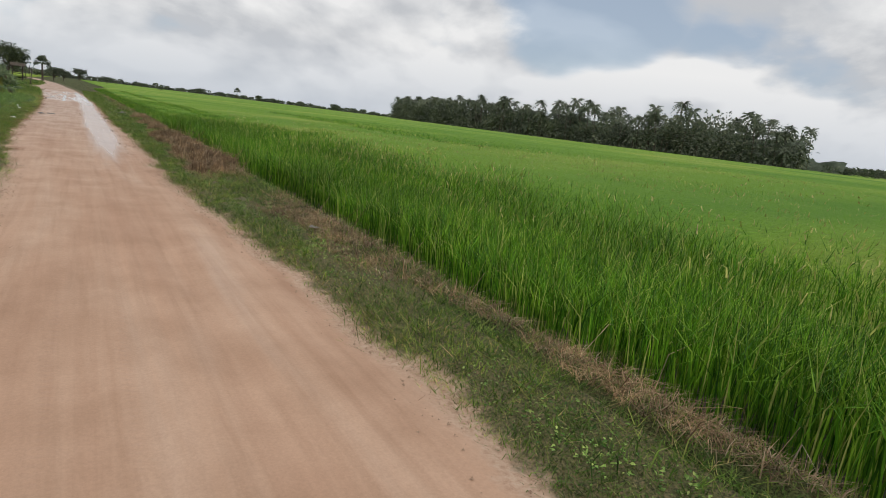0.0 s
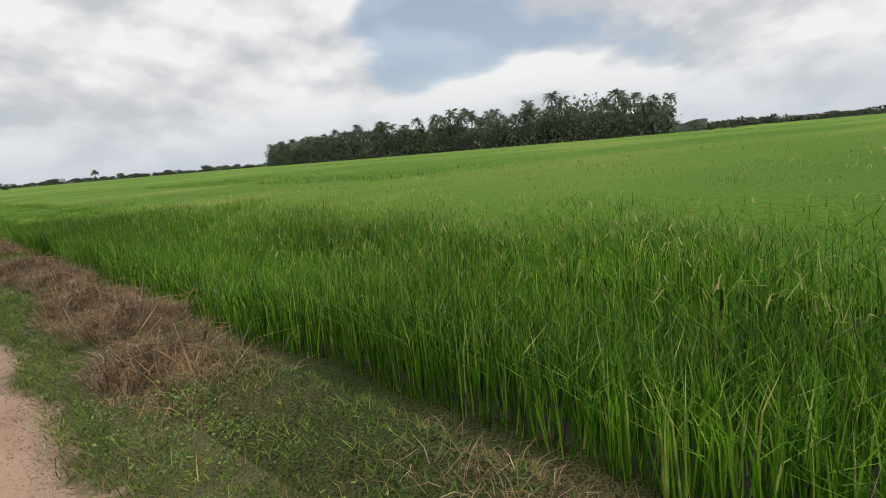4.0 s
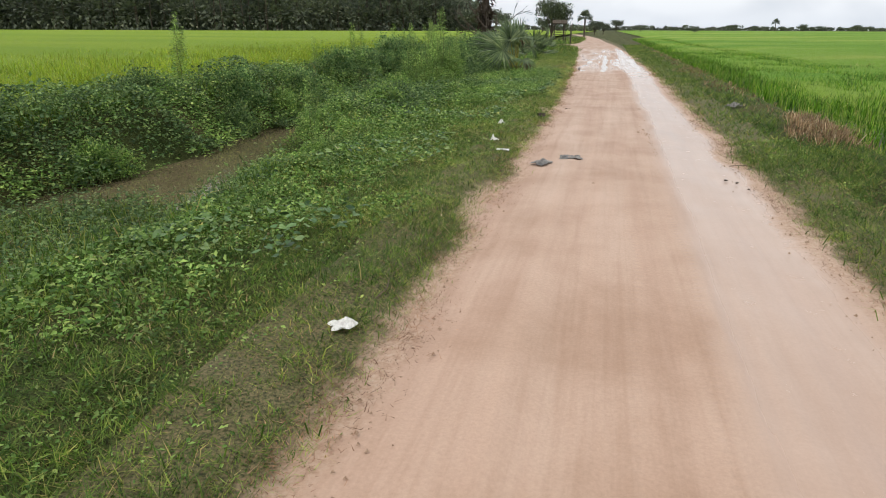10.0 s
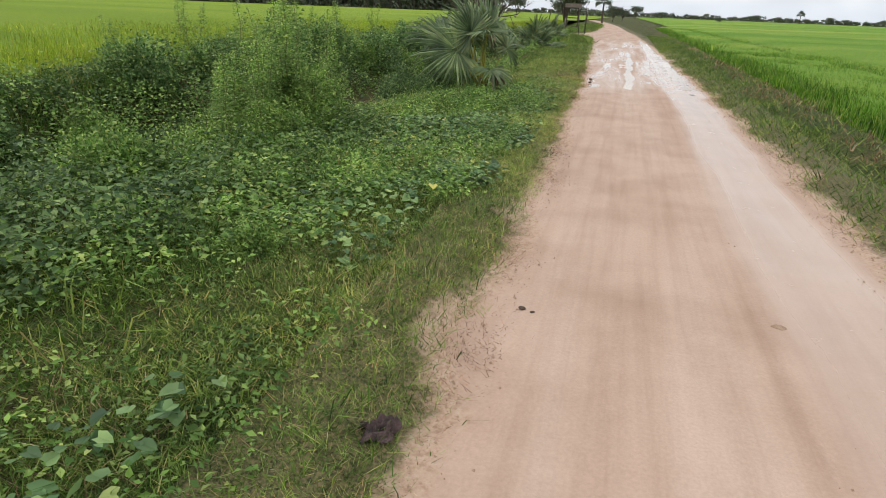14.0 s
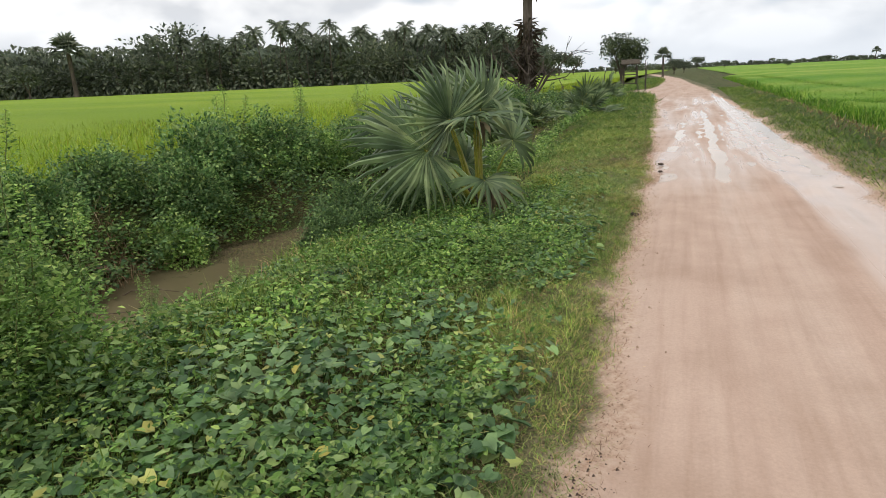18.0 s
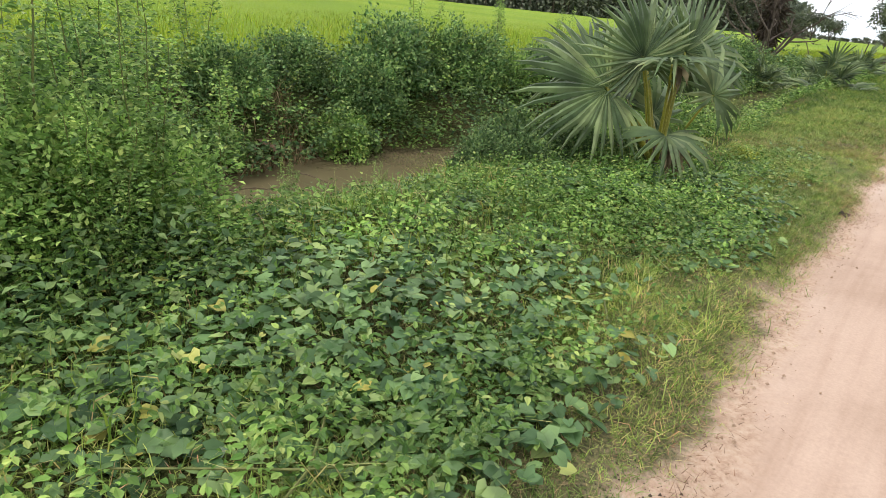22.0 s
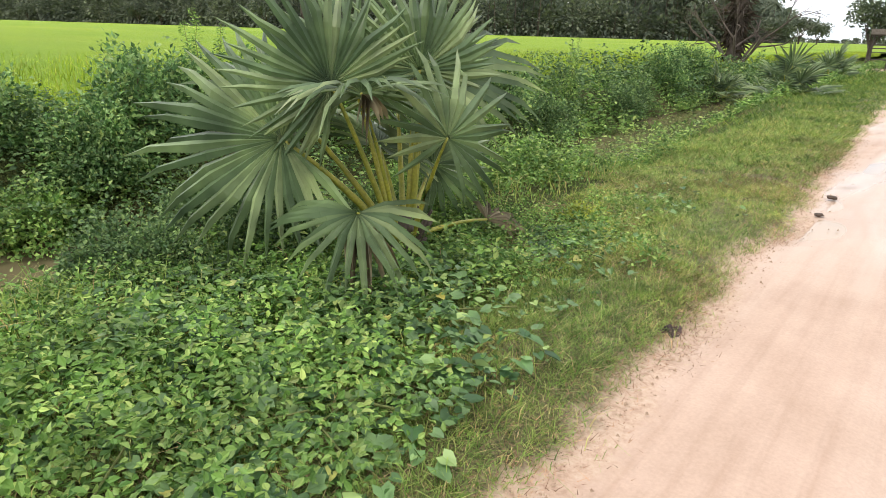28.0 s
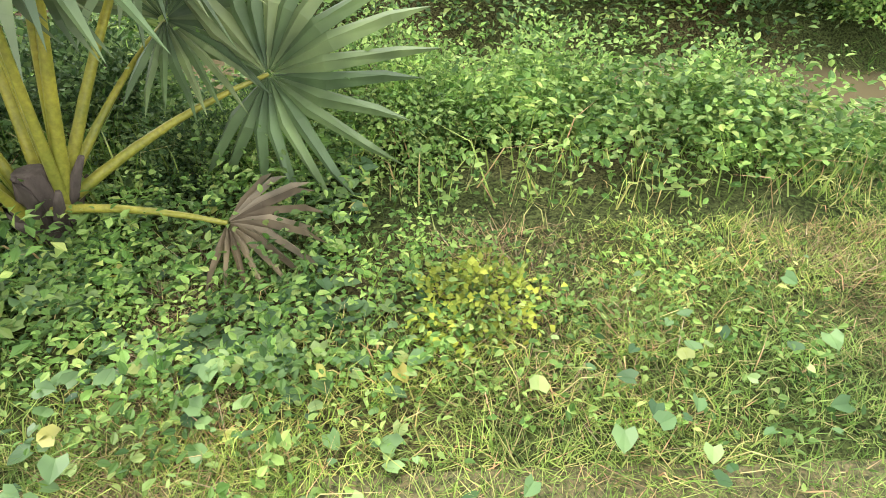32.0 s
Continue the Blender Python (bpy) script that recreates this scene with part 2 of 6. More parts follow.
PETIOLE = plain("yellow_petiole", (0.20, 0.22, 0.035), (0.40, 0.36, 0.05), 6.0, 0.4, 0.5, 0.1)
TWIG = plain("dry_twig", (0.10, 0.07, 0.05), (0.20, 0.15, 0.11), 14.0, 0.9)


def soil_material():
    m, n, l, b = material("grassy_soil", 0.9, 0.15)
    a, c = noise_at(n, l, 0.7, 6.0), noise_at(n, l, 55.0, 5.0, 0.7)
    r = ramp(n, [(0.3, (0.045, 0.07, 0.018)), (0.5, (0.075, 0.09, 0.03)), (0.72, (0.15, 0.115, 0.06))])
    l.new(a.outputs["Fac"], r.inputs[0])
    g = ramp(n, [(0.40, (0.25, 0.25, 0.25)), (0.60, (1.5, 1.5, 1.4))])
    l.new(c.outputs["Fac"], g.inputs[0])
    l.new(mixed(n, l, 1.0, r.outputs[0], g.outputs[0], "MULTIPLY"), b.inputs["Base Color"])
    bump(n, l, b, c.outputs["Fac"], 0.8, 0.03)
    return m


def road_material():
    """Packed pale clay: long streaks along the road, wet and smooth in the wheel tracks, dry and crumbly at the edges."""
    m, n, l, b = material("packed_clay", 0.85, 0.35)
    streak = noise_at(n, l, 1.7, 6.0, 0.55, (1.0, 0.09, 1.0), 0.5)
    mottle, grain = noise_at(n, l, 1.1, 6.0, 0.6), noise_at(n, l, 60.0, 4.0, 0.7)
    r = ramp(n, [(0.22, (0.42, 0.245, 0.16)), (0.5, (0.50, 0.32, 0.22)), (0.78, (0.56, 0.39, 0.285))])
    l.new(streak.outputs["Fac"], r.inputs[0])
    fine = noise_at(n, l, 9.0, 5.0, 0.65, (1.0, 0.035, 1.0), 0.2)
    r4 = ramp(n, [(0.30, (0.90, 0.875, 0.85)), (0.5, (1.0, 1.0, 1.0)), (0.70, (1.06, 1.06, 1.06))])
    l.new(fine.outputs["Fac"], r4.inputs[0])
    r5 = ramp(n, [(0.22, (0.43, 0.30, 0.235)), (0.5, (0.50, 0.37, 0.30)), (0.78, (0.555, 0.435, 0.365))])
    l.new(streak.outputs["Fac"], r5.inputs[0])
    r2 = ramp(n, [(0.3, (0.85, 0.815, 0.78)), (0.6, (1.05, 1.05, 1.05))])
    l.new(mottle.outputs["Fac"], r2.inputs[0])
    r3 = ramp(n, [(0.3, (0.91, 0.905, 0.90)), (0.7, (1.06, 1.06, 1.06))])
    l.new(grain.outputs["Fac"], r3.inputs[0])
    c = n.new("ShaderNodeTexCoord")
    s = n.new("ShaderNodeSeparateXYZ")
    l.new(c.outputs["Object"], s.inputs[0])

    def mth(op, p, q=None, clamp=False):
        k = n.new("ShaderNodeMath")
        k.operation, k.use_clamp = op, clamp
        for i, v in enumerate((p, q)):
            if isinstance(v, (int, float)):
                k.inputs[i].default_value = v
            elif v is not None:
                l.new(v, k.inputs[i])
        return k.outputs[0]

    def step(lo, hi, v):
        k = n.new("ShaderNodeMapRange")
        k.interpolation_type = "SMOOTHSTEP"
        k.inputs["From Min"].default_value, k.inputs["From Max"].default_value = lo, hi
        l.new(v, k.inputs["Value"])
        return k.outputs[0]

    along = s.outputs[1]
    # paler farther on: part of the sky's reflection is put into the clay colour
    pale = step(4.0, 34.0, mth("ADD", along, mth("MULTIPLY", mottle.outputs["Fac"], 10.0)))
    col = mixed(n, l, mth("MULTIPLY", pale, 0.85), r.outputs[0], r5.outputs[0])
    for more in (r2, r3, r4):
        col = mixed(n, l, 1.0, col, more.outputs[0], "MULTIPLY")
    # the wet track on the field side, and the wide wet stretch farther on
    wander = noise_at(n, l, 0.5, 4.0, 0.6, (1.0, 0.25, 1.0))
    centre = mth("ADD", mth("MULTIPLY", mth("SUBTRACT", wander.outputs["Fac"], 0.5), 0.45), 0.50)
    track = mth("SUBTRACT", 1.0, mth("DIVIDE", mth("ABSOLUTE", mth("SUBTRACT", s.outputs[0], centre)), 0.58), True)
    soaked = mth("MULTIPLY", step(33.0, 43.0, along), mth("SUBTRACT", 1.0, step(60.0, 80.0, along)))
    begun = mth("ADD", 0.12, mth("MULTIPLY", step(4.0, 13.0, along), 0.88))
    wet = step(0.36, 0.66, mth("ADD", mth("ADD", mth("MULTIPLY", mth("MULTIPLY", track, begun), 0.66), mth("MULTIPLY", streak.outputs["Fac"], 0.60)), mth("MULTIPLY", soaked, 0.24)))
    edge = n.new("ShaderNodeAttribute")
    edge.attribute_name = "verge"
    ragged = noise_at(n, l, 5.0, 6.0, 0.7)
    rag = mth("MULTIPLY", mth("SUBTRACT", ragged.outputs["Fac"], 0.5), 1.1)
    worn = step(0.34, 0.74, mth("ADD", edge.outputs["Fac"], rag))
    # dry crumbly shoulder, with brown root litter where the grass begins
    dry = step(0.02, 0.22, mth("ADD", edge.outputs["Fac"], mth("MULTIPLY", rag, 0.35)))
    wet = mth("MULTIPLY", wet, mth("SUBTRACT", 1.0, dry))
    crumb = noise_at(n, l, 26.0, 5.0, 0.75)
    shoulder = ramp(n, [(0.34, (0.30, 0.175, 0.115)), (0.5, (0.50, 0.35, 0.25)), (0.66, (0.58, 0.45, 0.35))])
    l.new(crumb.outputs["Fac"], shoulder.inputs[0])
    # wet clay leans to lilac grey, a sheen of sky mixed into its colour
    clay = mixed(n, l, mth("MULTIPLY", wet, 0.5), col, (0.50, 0.37, 0.30))
    clay = mixed(n, l, mth("MULTIPLY", dry, 0.65), clay, shoulder.outputs[0])
    turf = ramp(n, [(0.36, (0.030, 0.034, 0.012)), (0.55, (0.15, 0.135, 0.06)), (0.68, (0.24, 0.16, 0.09))])
    l.new(grain.outputs["Fac"], turf.inputs[0])
    l.new(mixed(n, l, worn, clay, turf.outputs[0]), b.inputs["Base Color"])
    l.new(mth("SUBTRACT", 0.85, mth("MULTIPLY", wet, mth("ADD", 0.64, mth("MULTIPLY", soaked, 0.09)))), b.inputs["Roughness"])
    h = mth("ADD", mth("MULTIPLY", streak.outputs["Fac"], 0.35), mth("MULTIPLY", mth("MULTIPLY", grain.outputs["Fac"], 0.16), mth("SUBTRACT", 1.0, wet)))
    h = mth("ADD", h, mth("MULTIPLY", fine.outputs["Fac"], 0.18))
    h = mth("ADD", h, mth("MULTIPLY", mth("MULTIPLY", crumb.outputs["Fac"], dry), 0.55))
    # two narrow tyre tracks with their tread
    sway = noise_at(n, l, 0.25, 2.0)
    mid = mth("SUBTRACT", mth("MULTIPLY", mth("SUBTRACT", sway.outputs["Fac"], 0.5), 0.4), 0.32)
    tread = mth("ADD", 0.55, mth("MULTIPLY", mth("SINE", mth("MULTIPLY", along, 95.0)), 0.45))
    for offset in (0.0, 0.33):
        line = mth("SUBTRACT", 1.0, mth("DIVIDE", mth("ABSOLUTE", mth("SUBTRACT", s.outputs[0], mth("ADD", mid, offset))), 0.04), True)
        h = mth("SUBTRACT", h, mth("MULTIPLY", mth("MULTIPLY", line, tread), mth("MULTIPLY", mottle.outputs["Fac"], 0.5)))
    bump(n, l, b, h, 0.65, 0.028)
    return m


def water_material(name, tint, rough, relief):
    m, n, l, b = material(name, rough, 0.5)
    r = ramp(n, [(0.3, tuple(0.8 * v for v in tint)), (0.7, tint)])
    l.new(noise_at(n, l, 0.8, 3.0).outputs["Fac"], r.inputs[0])
    l.new(r.outputs[0], b.inputs["Base Color"])
    b.inputs["IOR"].default_value, b.inputs["Specular IOR Level"].default_value = 1.33, 0.9
    if relief:
        bump(n, l, b, noise_at(n, l, 5.0, 3.0).outputs["Fac"], relief, 0.02)
    return m


def field_material(name, stops, dark):
    """The closed top of a rice field seen from afar."""
    m, n, l, b = material(name, 0.85, 0.2)
    r = ramp(n, stops)
    l.new(noise_at(n, l, 0.035, 5.0, 0.55, (0.5, 1.6, 1.0)).outputs["Fac"], r.inputs[0])
    fine = noise_at(n, l, 9.0, 4.0, 0.7)
    g = ramp(n, [(0.3, dark), (0.65, (1.15, 1.15, 1.1))])
    l.new(fine.outputs["Fac"], g.inputs[0])
    l.new(mixed(n, l, 1.0, r.outputs[0], g.outputs[0], "MULTIPLY"), b.inputs["Base Color"])
    bump(n, l, b, fine.outputs["Fac"], 1.0, 0.15)
    return m


SOIL, ROAD = soil_material(), road_material()
CANAL = water_material("muddy_canal_water", (0.165, 0.135, 0.075), 0.05, 0.10)
PUDDLE = water_material("milky_puddle_water", (0.50, 0.37, 0.27), 0.08, 0.03)
FIELD = field_material("rice_field_top", [(0.34, (0.10, 0.25, 0.018)), (0.5, (0.175, 0.325, 0.03)), (0.64, (0.30, 0.38, 0.065))], (0.68, 0.7, 0.68))
FIELD_PALE = field_material("ripening_field_top", [(0.3, (0.17, 0.285, 0.020)), (0.5, (0.225, 0.335, 0.026)), (0.7, (0.29, 0.37, 0.038))], (0.72, 0.74, 0.7))

# ---- mesh helpers ----
rng = np.random.default_rng(7)


def np_mesh(name, V, F, mat, smooth=False):
    """A mesh out of computed arrays; F holds triangles or quads."""
    me = bpy.data.meshes.new(name)
    V, F = np.asarray(V, np.float32), np.asarray(F, np.int32)
    k = F.shape[1]
    me.vertices.add(len(V)), me.loops.add(F.size), me.polygons.add(len(F))
    me.vertices.foreach_set("co", V.ravel())
    me.loops.foreach_set("vertex_index", F.ravel())
    me.polygons.foreach_set("loop_start", np.arange(0, F.size, k, dtype=np.int32))
    me.polygons.foreach_set("use_smooth", np.full(len(F), smooth))
    me.update(calc_edges=True)
    me.validate()
    me.materials.append(mat)
    return me


def child(name, me, parent, label=""):
    ob = new(name, me)
    ob.parent = parent
    return tagged(ob, label)


def sheet(xs, ys, height):
    X, Y = np.meshgrid(xs, ys)
    V = np.stack([X.ravel(), Y.ravel(), height(X, Y).ravel()], 1)
    i = np.arange(len(V)).reshape(X.shape)
    F = np.stack([i[:-1, :-1].ravel(), i[:-1, 1:].ravel(), i[1:, 1:].ravel(), i[1:, :-1].ravel()], 1)
    return V, F


def wave(X, Y, scale, seed):
    """Smooth bumpy field in about -1..1 from a few crossed waves."""
    r = np.random.default_rng(seed)
    out = 0
    for k in range(7):
        a, f, p = r.uniform(0, 6.28), scale * r.uniform(0.6, 2.4), r.uniform(0, 6.28)
        out = out + np.sin((X * math.cos(a) + Y * math.sin(a)) * f + p)
    return out / 3.5


def smooth01(a, b, x):
    t = np.clip((x - a) / (b - a), 0, 1)
    return t * t * (3 - 2 * t)


# ---- the lie of the land ----
ROAD_Y = [-40, -4, -1, 1, 5, 7.5, 11, 14.5, 17, 23, 28, 32, 35, 38, 40, 42, 55, 70, 75, 79, 84, 92, 97, 110, 130, 160, 220]
ROAD_L = [-1.0, -1.0, -1.0, -1.0, -1.04, -1.2, -1.42, -1.54, -1.55, -1.5, -1.5, -1.60, -1.73, -1.76, -1.78, -1.92, -2.35, -3.1, -3.9, -6.6, -4.3, -3.9, -4.0, -4.0, -4.6, -6.6, -12]
ROAD_R = [1.52, 1.52, 1.52, 1.38, 1.1, 1.2, 1.17, 1.14, 1.08, 1.0, 1.02, 1.04, 1.04, 1.03, 1.03, 1.02, 0.75, 0.3, 0.1, -0.1, -0.3, -0.7, -1.0, -1.6, -2.4, -4.6, -10]
WATER_Y = [-40, 12, 13.2, 14, 16, 17, 22, 24.3, 25.5, 28.6, 30, 33, 36, 38, 41, 46, 51, 60, 90, 200]
WATER_N = [-6.7, -6.5, -5.6, -4.9, -4.6, -4.8, -5.2, -5.9, -6.7, -6.7, -5.7, -6.2, -6.3, -5.7, -4.85, -5.05, -5.7, -6.2, -7.4, -14]
WATER_F = [-7.5, -7.5, -7.45, -7.4, -7.2, -7.2, -7.2, -7.25, -7.3, -7.4, -7.5, -7.6, -7.2, -7.0, -6.6, -6.7, -7.2, -7.6, -8.8, -16]
LEVEL = -0.6
FIELD_L, FIELD_R = -10.9, 3.15


def road_l(y): return np.interp(y, ROAD_Y, ROAD_L)
def road_r(y): return np.interp(y, ROAD_Y, ROAD_R)
def water_n(y): return np.interp(y, WATER_Y, WATER_N) + 0.18 * np.sin(y * 1.7) + 0.1 * np.sin(y * 4.1)
def water_f(y): return np.interp(y, WATER_Y, WATER_F) + 0.2 * np.sin(y * 1.3 + 2)


def land(X, Y):
    n = 0.020 * wave(X, Y, 2.0, 3) + 0.014 * wave(X, Y, 6.0, 4) + 0.012 * wave(X, Y, 9.0, 5)
    dl, dr = road_l(Y) - X, X - road_r(Y)
    n = n * smooth01(0.0, 0.6, np.maximum(dl, dr))
    z = np.where((dl < -0.05) & (dr < -0.05), -0.06, 0.0)
    # right: verge, ridge of dead grass, wet step down to the field
    right = -0.06 + 0.10 * smooth01(-0.12, 0.42, dr) + 0.07 * smooth01(1.75, 2.3, X) - 0.34 * smooth01(2.55, 3.1, X) + n
    # left: verge, near bank, canal bed, far bank, bund, field
    wn_, wf_ = water_n(Y), water_f(Y)
    bank = wn_ + 1.15 + 0.9 * smooth01(31.5, 33, Y) * smooth01(38.5, 37, Y) + 0.5 * smooth01(17.5, 16.5, Y)
    left = -0.06 + 0.09 * smooth01(-0.12, 0.42, dl) - 0.035 * np.clip(dl - 0.6, 0, 2) + n - 0.62 * smooth01(bank, wn_, X) - 0.4 * smooth01(wn_, wn_ - 0.6, X)
    left = left + (0.4) * smooth01(wf_ + 0.5, wf_, X) + 0.80 * smooth01(wf_, wf_ - 1.3, X) - 0.25 * smooth01(FIELD_L + 0.9, FIELD_L, X)
    z = np.where(dr > -0.05, right, z)
    return np.where(dl > -0.05, left, z)


near_x = np.concatenate([np.arange(-11.5, -2.7, 0.22), np.arange(-2.7, -0.9, 0.09), np.arange(-0.7, 0.6, 0.2), np.arange(0.7, 2.1, 0.09), np.arange(2.2, 4.01, 0.1)])
gx = np.concatenate([-np.geomspace(3000, 13, 40), near_x, np.geomspace(5, 3000, 40)])
gy = np.concatenate([-np.geomspace(2500, 22, 20), np.arange(-20, -9, 0.2), np.arange(-9, 46, 0.24), np.arange(46, 62, 0.25), np.geomspace(63, 3000, 70)])
V, F = sheet(gx, gy, land)
tagged(new("ground", np_mesh("ground", V, F, SOIL, True)), "green and brown earth of verges, canal banks and field beds", "ground", kind="structure")

# the road: a strip of its own with ragged edges, shallow ruts and a low crown
ry = np.concatenate([np.arange(-30, 62, 0.17), np.geomspace(62.3, 215, 150)])
us = np.linspace(0, 1, 81)
L = road_l(ry) - 0.75
R = road_r(ry) + 0.75
U, Y = np.meshgrid(us, ry)
X = L[:, None] + (R - L)[:, None] * U
out = np.maximum(road_l(Y) - X, X - road_r(Y)) + 0.09 * wave(X, Y, 1.9, 11) + 0.05 * wave(X, Y, 5.5, 12)
Z = 0.014 - 0.03 * smooth01(-0.45, -0.05, out)
mud = smooth01(34, 39, Y) * (1 - smooth01(47, 60, Y)) * 1.8 + 1.0
for rut, deep, wide in ((-0.72, 0.022, 0.13), (-0.45, 0.012, 0.05), (0.16, 0.022, 0.06), (0.34, 0.012, 0.04), (0.62, 0.034, 0.17), (-0.12, 0.012, 0.10)):
    Z = Z - deep * mud * np.exp(-((X - rut - 0.08 * wave(Y * 0, Y, 0.5, 21)) / wide) ** 2) * (0.7 + 0.5 * wave(X * 0 + rut, Y, 0.6, 22))
Z = Z + 0.006 * wave(X, Y, 5.0, 15) + 0.007 * (mud - 1) * wave(X, Y * 0.5, 7.0, 16)
crest = np.interp(Y, [-10, 4, 8, 11.5, 13.5, 15, 19, 24], [0.75, 0.55, 0.40, 0.36, 0.27, 0.15, 0.10, 0.0]) + 0.03 * wave(Y * 0, Y, 1.5, 23)
Z = Z + 0.022 * smooth01(2, 7, Y) * smooth01(24, 17, Y) * np.exp(-((X - crest) / 0.045) ** 2)
lip = np.interp(Y, [6, 12, 15, 30], [0.98, 0.93, 0.92, 0.80]) + 0.04 * wave(Y * 0, Y, 1.2, 24)
Z = Z + 0.016 * smooth01(3, 7, Y) * smooth01(34, 24, Y) * smooth01(-0.06, 0.05, X - lip)
soak = smooth01(38.5, 41.5, Y) * smooth01(58, 50, Y)
for rut, deep, wide in ((-1.42, 0.040, 0.13), (-1.02, 0.030, 0.07), (-0.72, 0.022, 0.06), (-0.25, 0.020, 0.08)):
    Z = Z - deep * soak * np.exp(-((X - rut - 0.10 * wave(Y * 0 + rut, Y, 0.8, 25)) / wide) ** 2) * (0.75 + 0.45 * wave(X * 0 + rut, Y, 0.9, 26))
past = smooth01(-0.05, 0.30, out)
Z = np.maximum(Z * (1 - past) + (land(X, Y) + 0.010) * past, land(X, Y) + 0.008)
Z[:, 0], Z[:, -1] = land(X[:, 0], Y[:, 0]) - 0.03, land(X[:, -1], Y[:, -1]) - 0.03
verge = smooth01(-0.22, 0.42, out)
i = np.arange(X.size).reshape(X.shape)
F = np.stack([i[:-1, :-1].ravel(), i[:-1, 1:].ravel(), i[1:, 1:].ravel(), i[1:, :-1].ravel()], 1)
me = np_mesh("road", np.stack([X.ravel(), Y.ravel(), Z.ravel()], 1), F, ROAD, True)
me.attributes.new("verge", "FLOAT", "POINT").data.foreach_set("value", verge.ravel().astype(np.float32))
tagged(new("road", me),
       "pale pinkish clay track with damp wheel ruts", "dirt road", kind="structure")

# the canal
wy = np.concatenate([np.arange(-40, 70, 0.5), np.geomspace(71, 200, 40)])
wx = np.linspace(0, 1, 6)
U, Y = np.meshgrid(wx, wy)
X = (water_f(Y) - 0.5) * (1 - U) + (water_n(Y) + 0.5) * U
i = np.arange(X.size).reshape(X.shape)
F = np.stack([i[:-1, :-1].ravel(), i[:-1, 1:].ravel(), i[1:, 1:].ravel(), i[1:, :-1].ravel()], 1)
tagged(new("water", np_mesh("water", np.stack([X.ravel(), Y.ravel(), X.ravel() * 0 + LEVEL], 1), F, CANAL, True)),
       "muddy brown water standing in the canal", "canal", kind="structure")


# ---- grass and rice, one mesh for each stand ----
def blades(P, tall, wide, lean, seed, segs=2):
    """Tapered bent blades at the points P; returns vertices and triangles."""
    r = np.random.default_rng(seed)
    N = len(P)
    tall, wide, lean = (np.broadcast_to(np.asarray(v, float), N) for v in (tall, wide, lean))
    az, face = r.uniform(0, 6.283, N), r.uniform(0, 6.283, N)
    d = np.stack([np.cos(az), np.sin(az), 0 * az], 1)
    s = np.stack([np.cos(face), np.sin(face), 0 * az], 1) * (wide / 2)[:, None]
    upv = np.array([0, 0, 1.0])
    if segs == 1:
        V = np.stack([P - s, P + s, P + upv * tall[:, None] + d * (lean * tall)[:, None]], 1)
        F = np.arange(N * 3).reshape(N, 3)
        return V.reshape(-1, 3), F
    mid = P + upv * (tall * 0.6)[:, None] + d * (lean * tall * 0.25)[:, None]
    tip = P + upv * (tall * (1 - 0.35 * np.minimum(lean, 1)))[:, None] + d * (lean * tall)[:, None]
    V = np.stack([P - s, P + s, mid - s * 0.8, mid + s * 0.8, tip], 1)
    k = np.arange(N)[:, None] * 5
    F = np.concatenate([k + [0, 1, 3], k + [0, 3, 2], k + [2, 3, 4]])
    return V.reshape(-1, 3), F


def scatter(x0, x1, y0, y1, density, seed):
    r = np.random.default_rng(seed)
    n = int((x1 - x0) * (y1 - y0) * density)
    return r.uniform(x0, x1, n), r.uniform(y0, y1, n)


def join(parts):
    Vs, Fs, o = [], [], 0
    for v, f in parts:
        Vs.append(v), Fs.append(f + o)
        o += len(v)
    return np.concatenate(Vs), np.concatenate(Fs)


def stand(name, parts, mat, label, category):
    V, F = join(parts)
    return tagged(new(name, np_mesh(name, V, F, mat)), label, category, kind="stuff")


def rice(x0, x1, y0, y1, density, tall, wide, seed, bed):
    x, y = scatter(x0, x1, y0, y1, density, seed)
    r = np.random.default_rng(seed + 1)
    edge = FIELD_R + 0.16 * wave(y * 0, y, 1.6, 31) + 0.1 * wave(y * 0, y, 5.0, 32)
    keep = (x > edge) if x0 > 0 else (x < FIELD_L + 0.5 * wave(y * 0, y, 0.9, 33))
    x, y = x[keep], y[keep]
    h = tall * (0.86 + 0.10 * wave(x, y, 0.9, 34) + r.uniform(-0.18, 0.14, len(x)))
    return blades(np.stack([x, y, x * 0 + bed], 1), h, wide * r.uniform(0.7, 1.3, len(x)), r.uniform(0.03, 0.6, len(x)), seed + 2)


BED = -0.26
# mud bed whose very dark colour includes the shade between the rice stems
MUD = plain("shaded_field_mud", (0.028, 0.026, 0.016), (0.06, 0.052, 0.034), 2.0, 0.55, 0.4, 0.5, 0.02)
V, F = sheet(np.arange(3.4, 9.1, 0.12), np.arange(-9, 62, 0.3), lambda X, Y: land(X, Y) + 0.02 - 0.06 * (X < 3.45))
tagged(new("shaded_mud_bed", np_mesh("shaded_mud_bed", V, F, MUD, True)), "wet mud between the rice plants, darkened for the shade there", "mud", kind="structure")
stand("rice_plants", [
    rice(3.0, 5.2, -9, 24, 560, 0.86, 0.011, 100, BED), rice(5.2, 9, -9, 26, 230, 0.82, 0.013, 110, BED),
    rice(3.0, 9, 24, 60, 170, 0.50, 0.016, 120, BED), rice(9, 20, -9, 24, 70, 0.84, 0.022, 130, BED), rice(9, 20, 24, 44, 60, 0.56, 0.022, 135, BED),
    rice(20, 45, -8, 70, 14, 0.84, 0.05, 140, BED), rice(3.0, 9, 60, 130, 30, 0.48, 0.03, 150, BED)], RICE,
    "dense fresh green rice plants with long bent blades", "rice field")
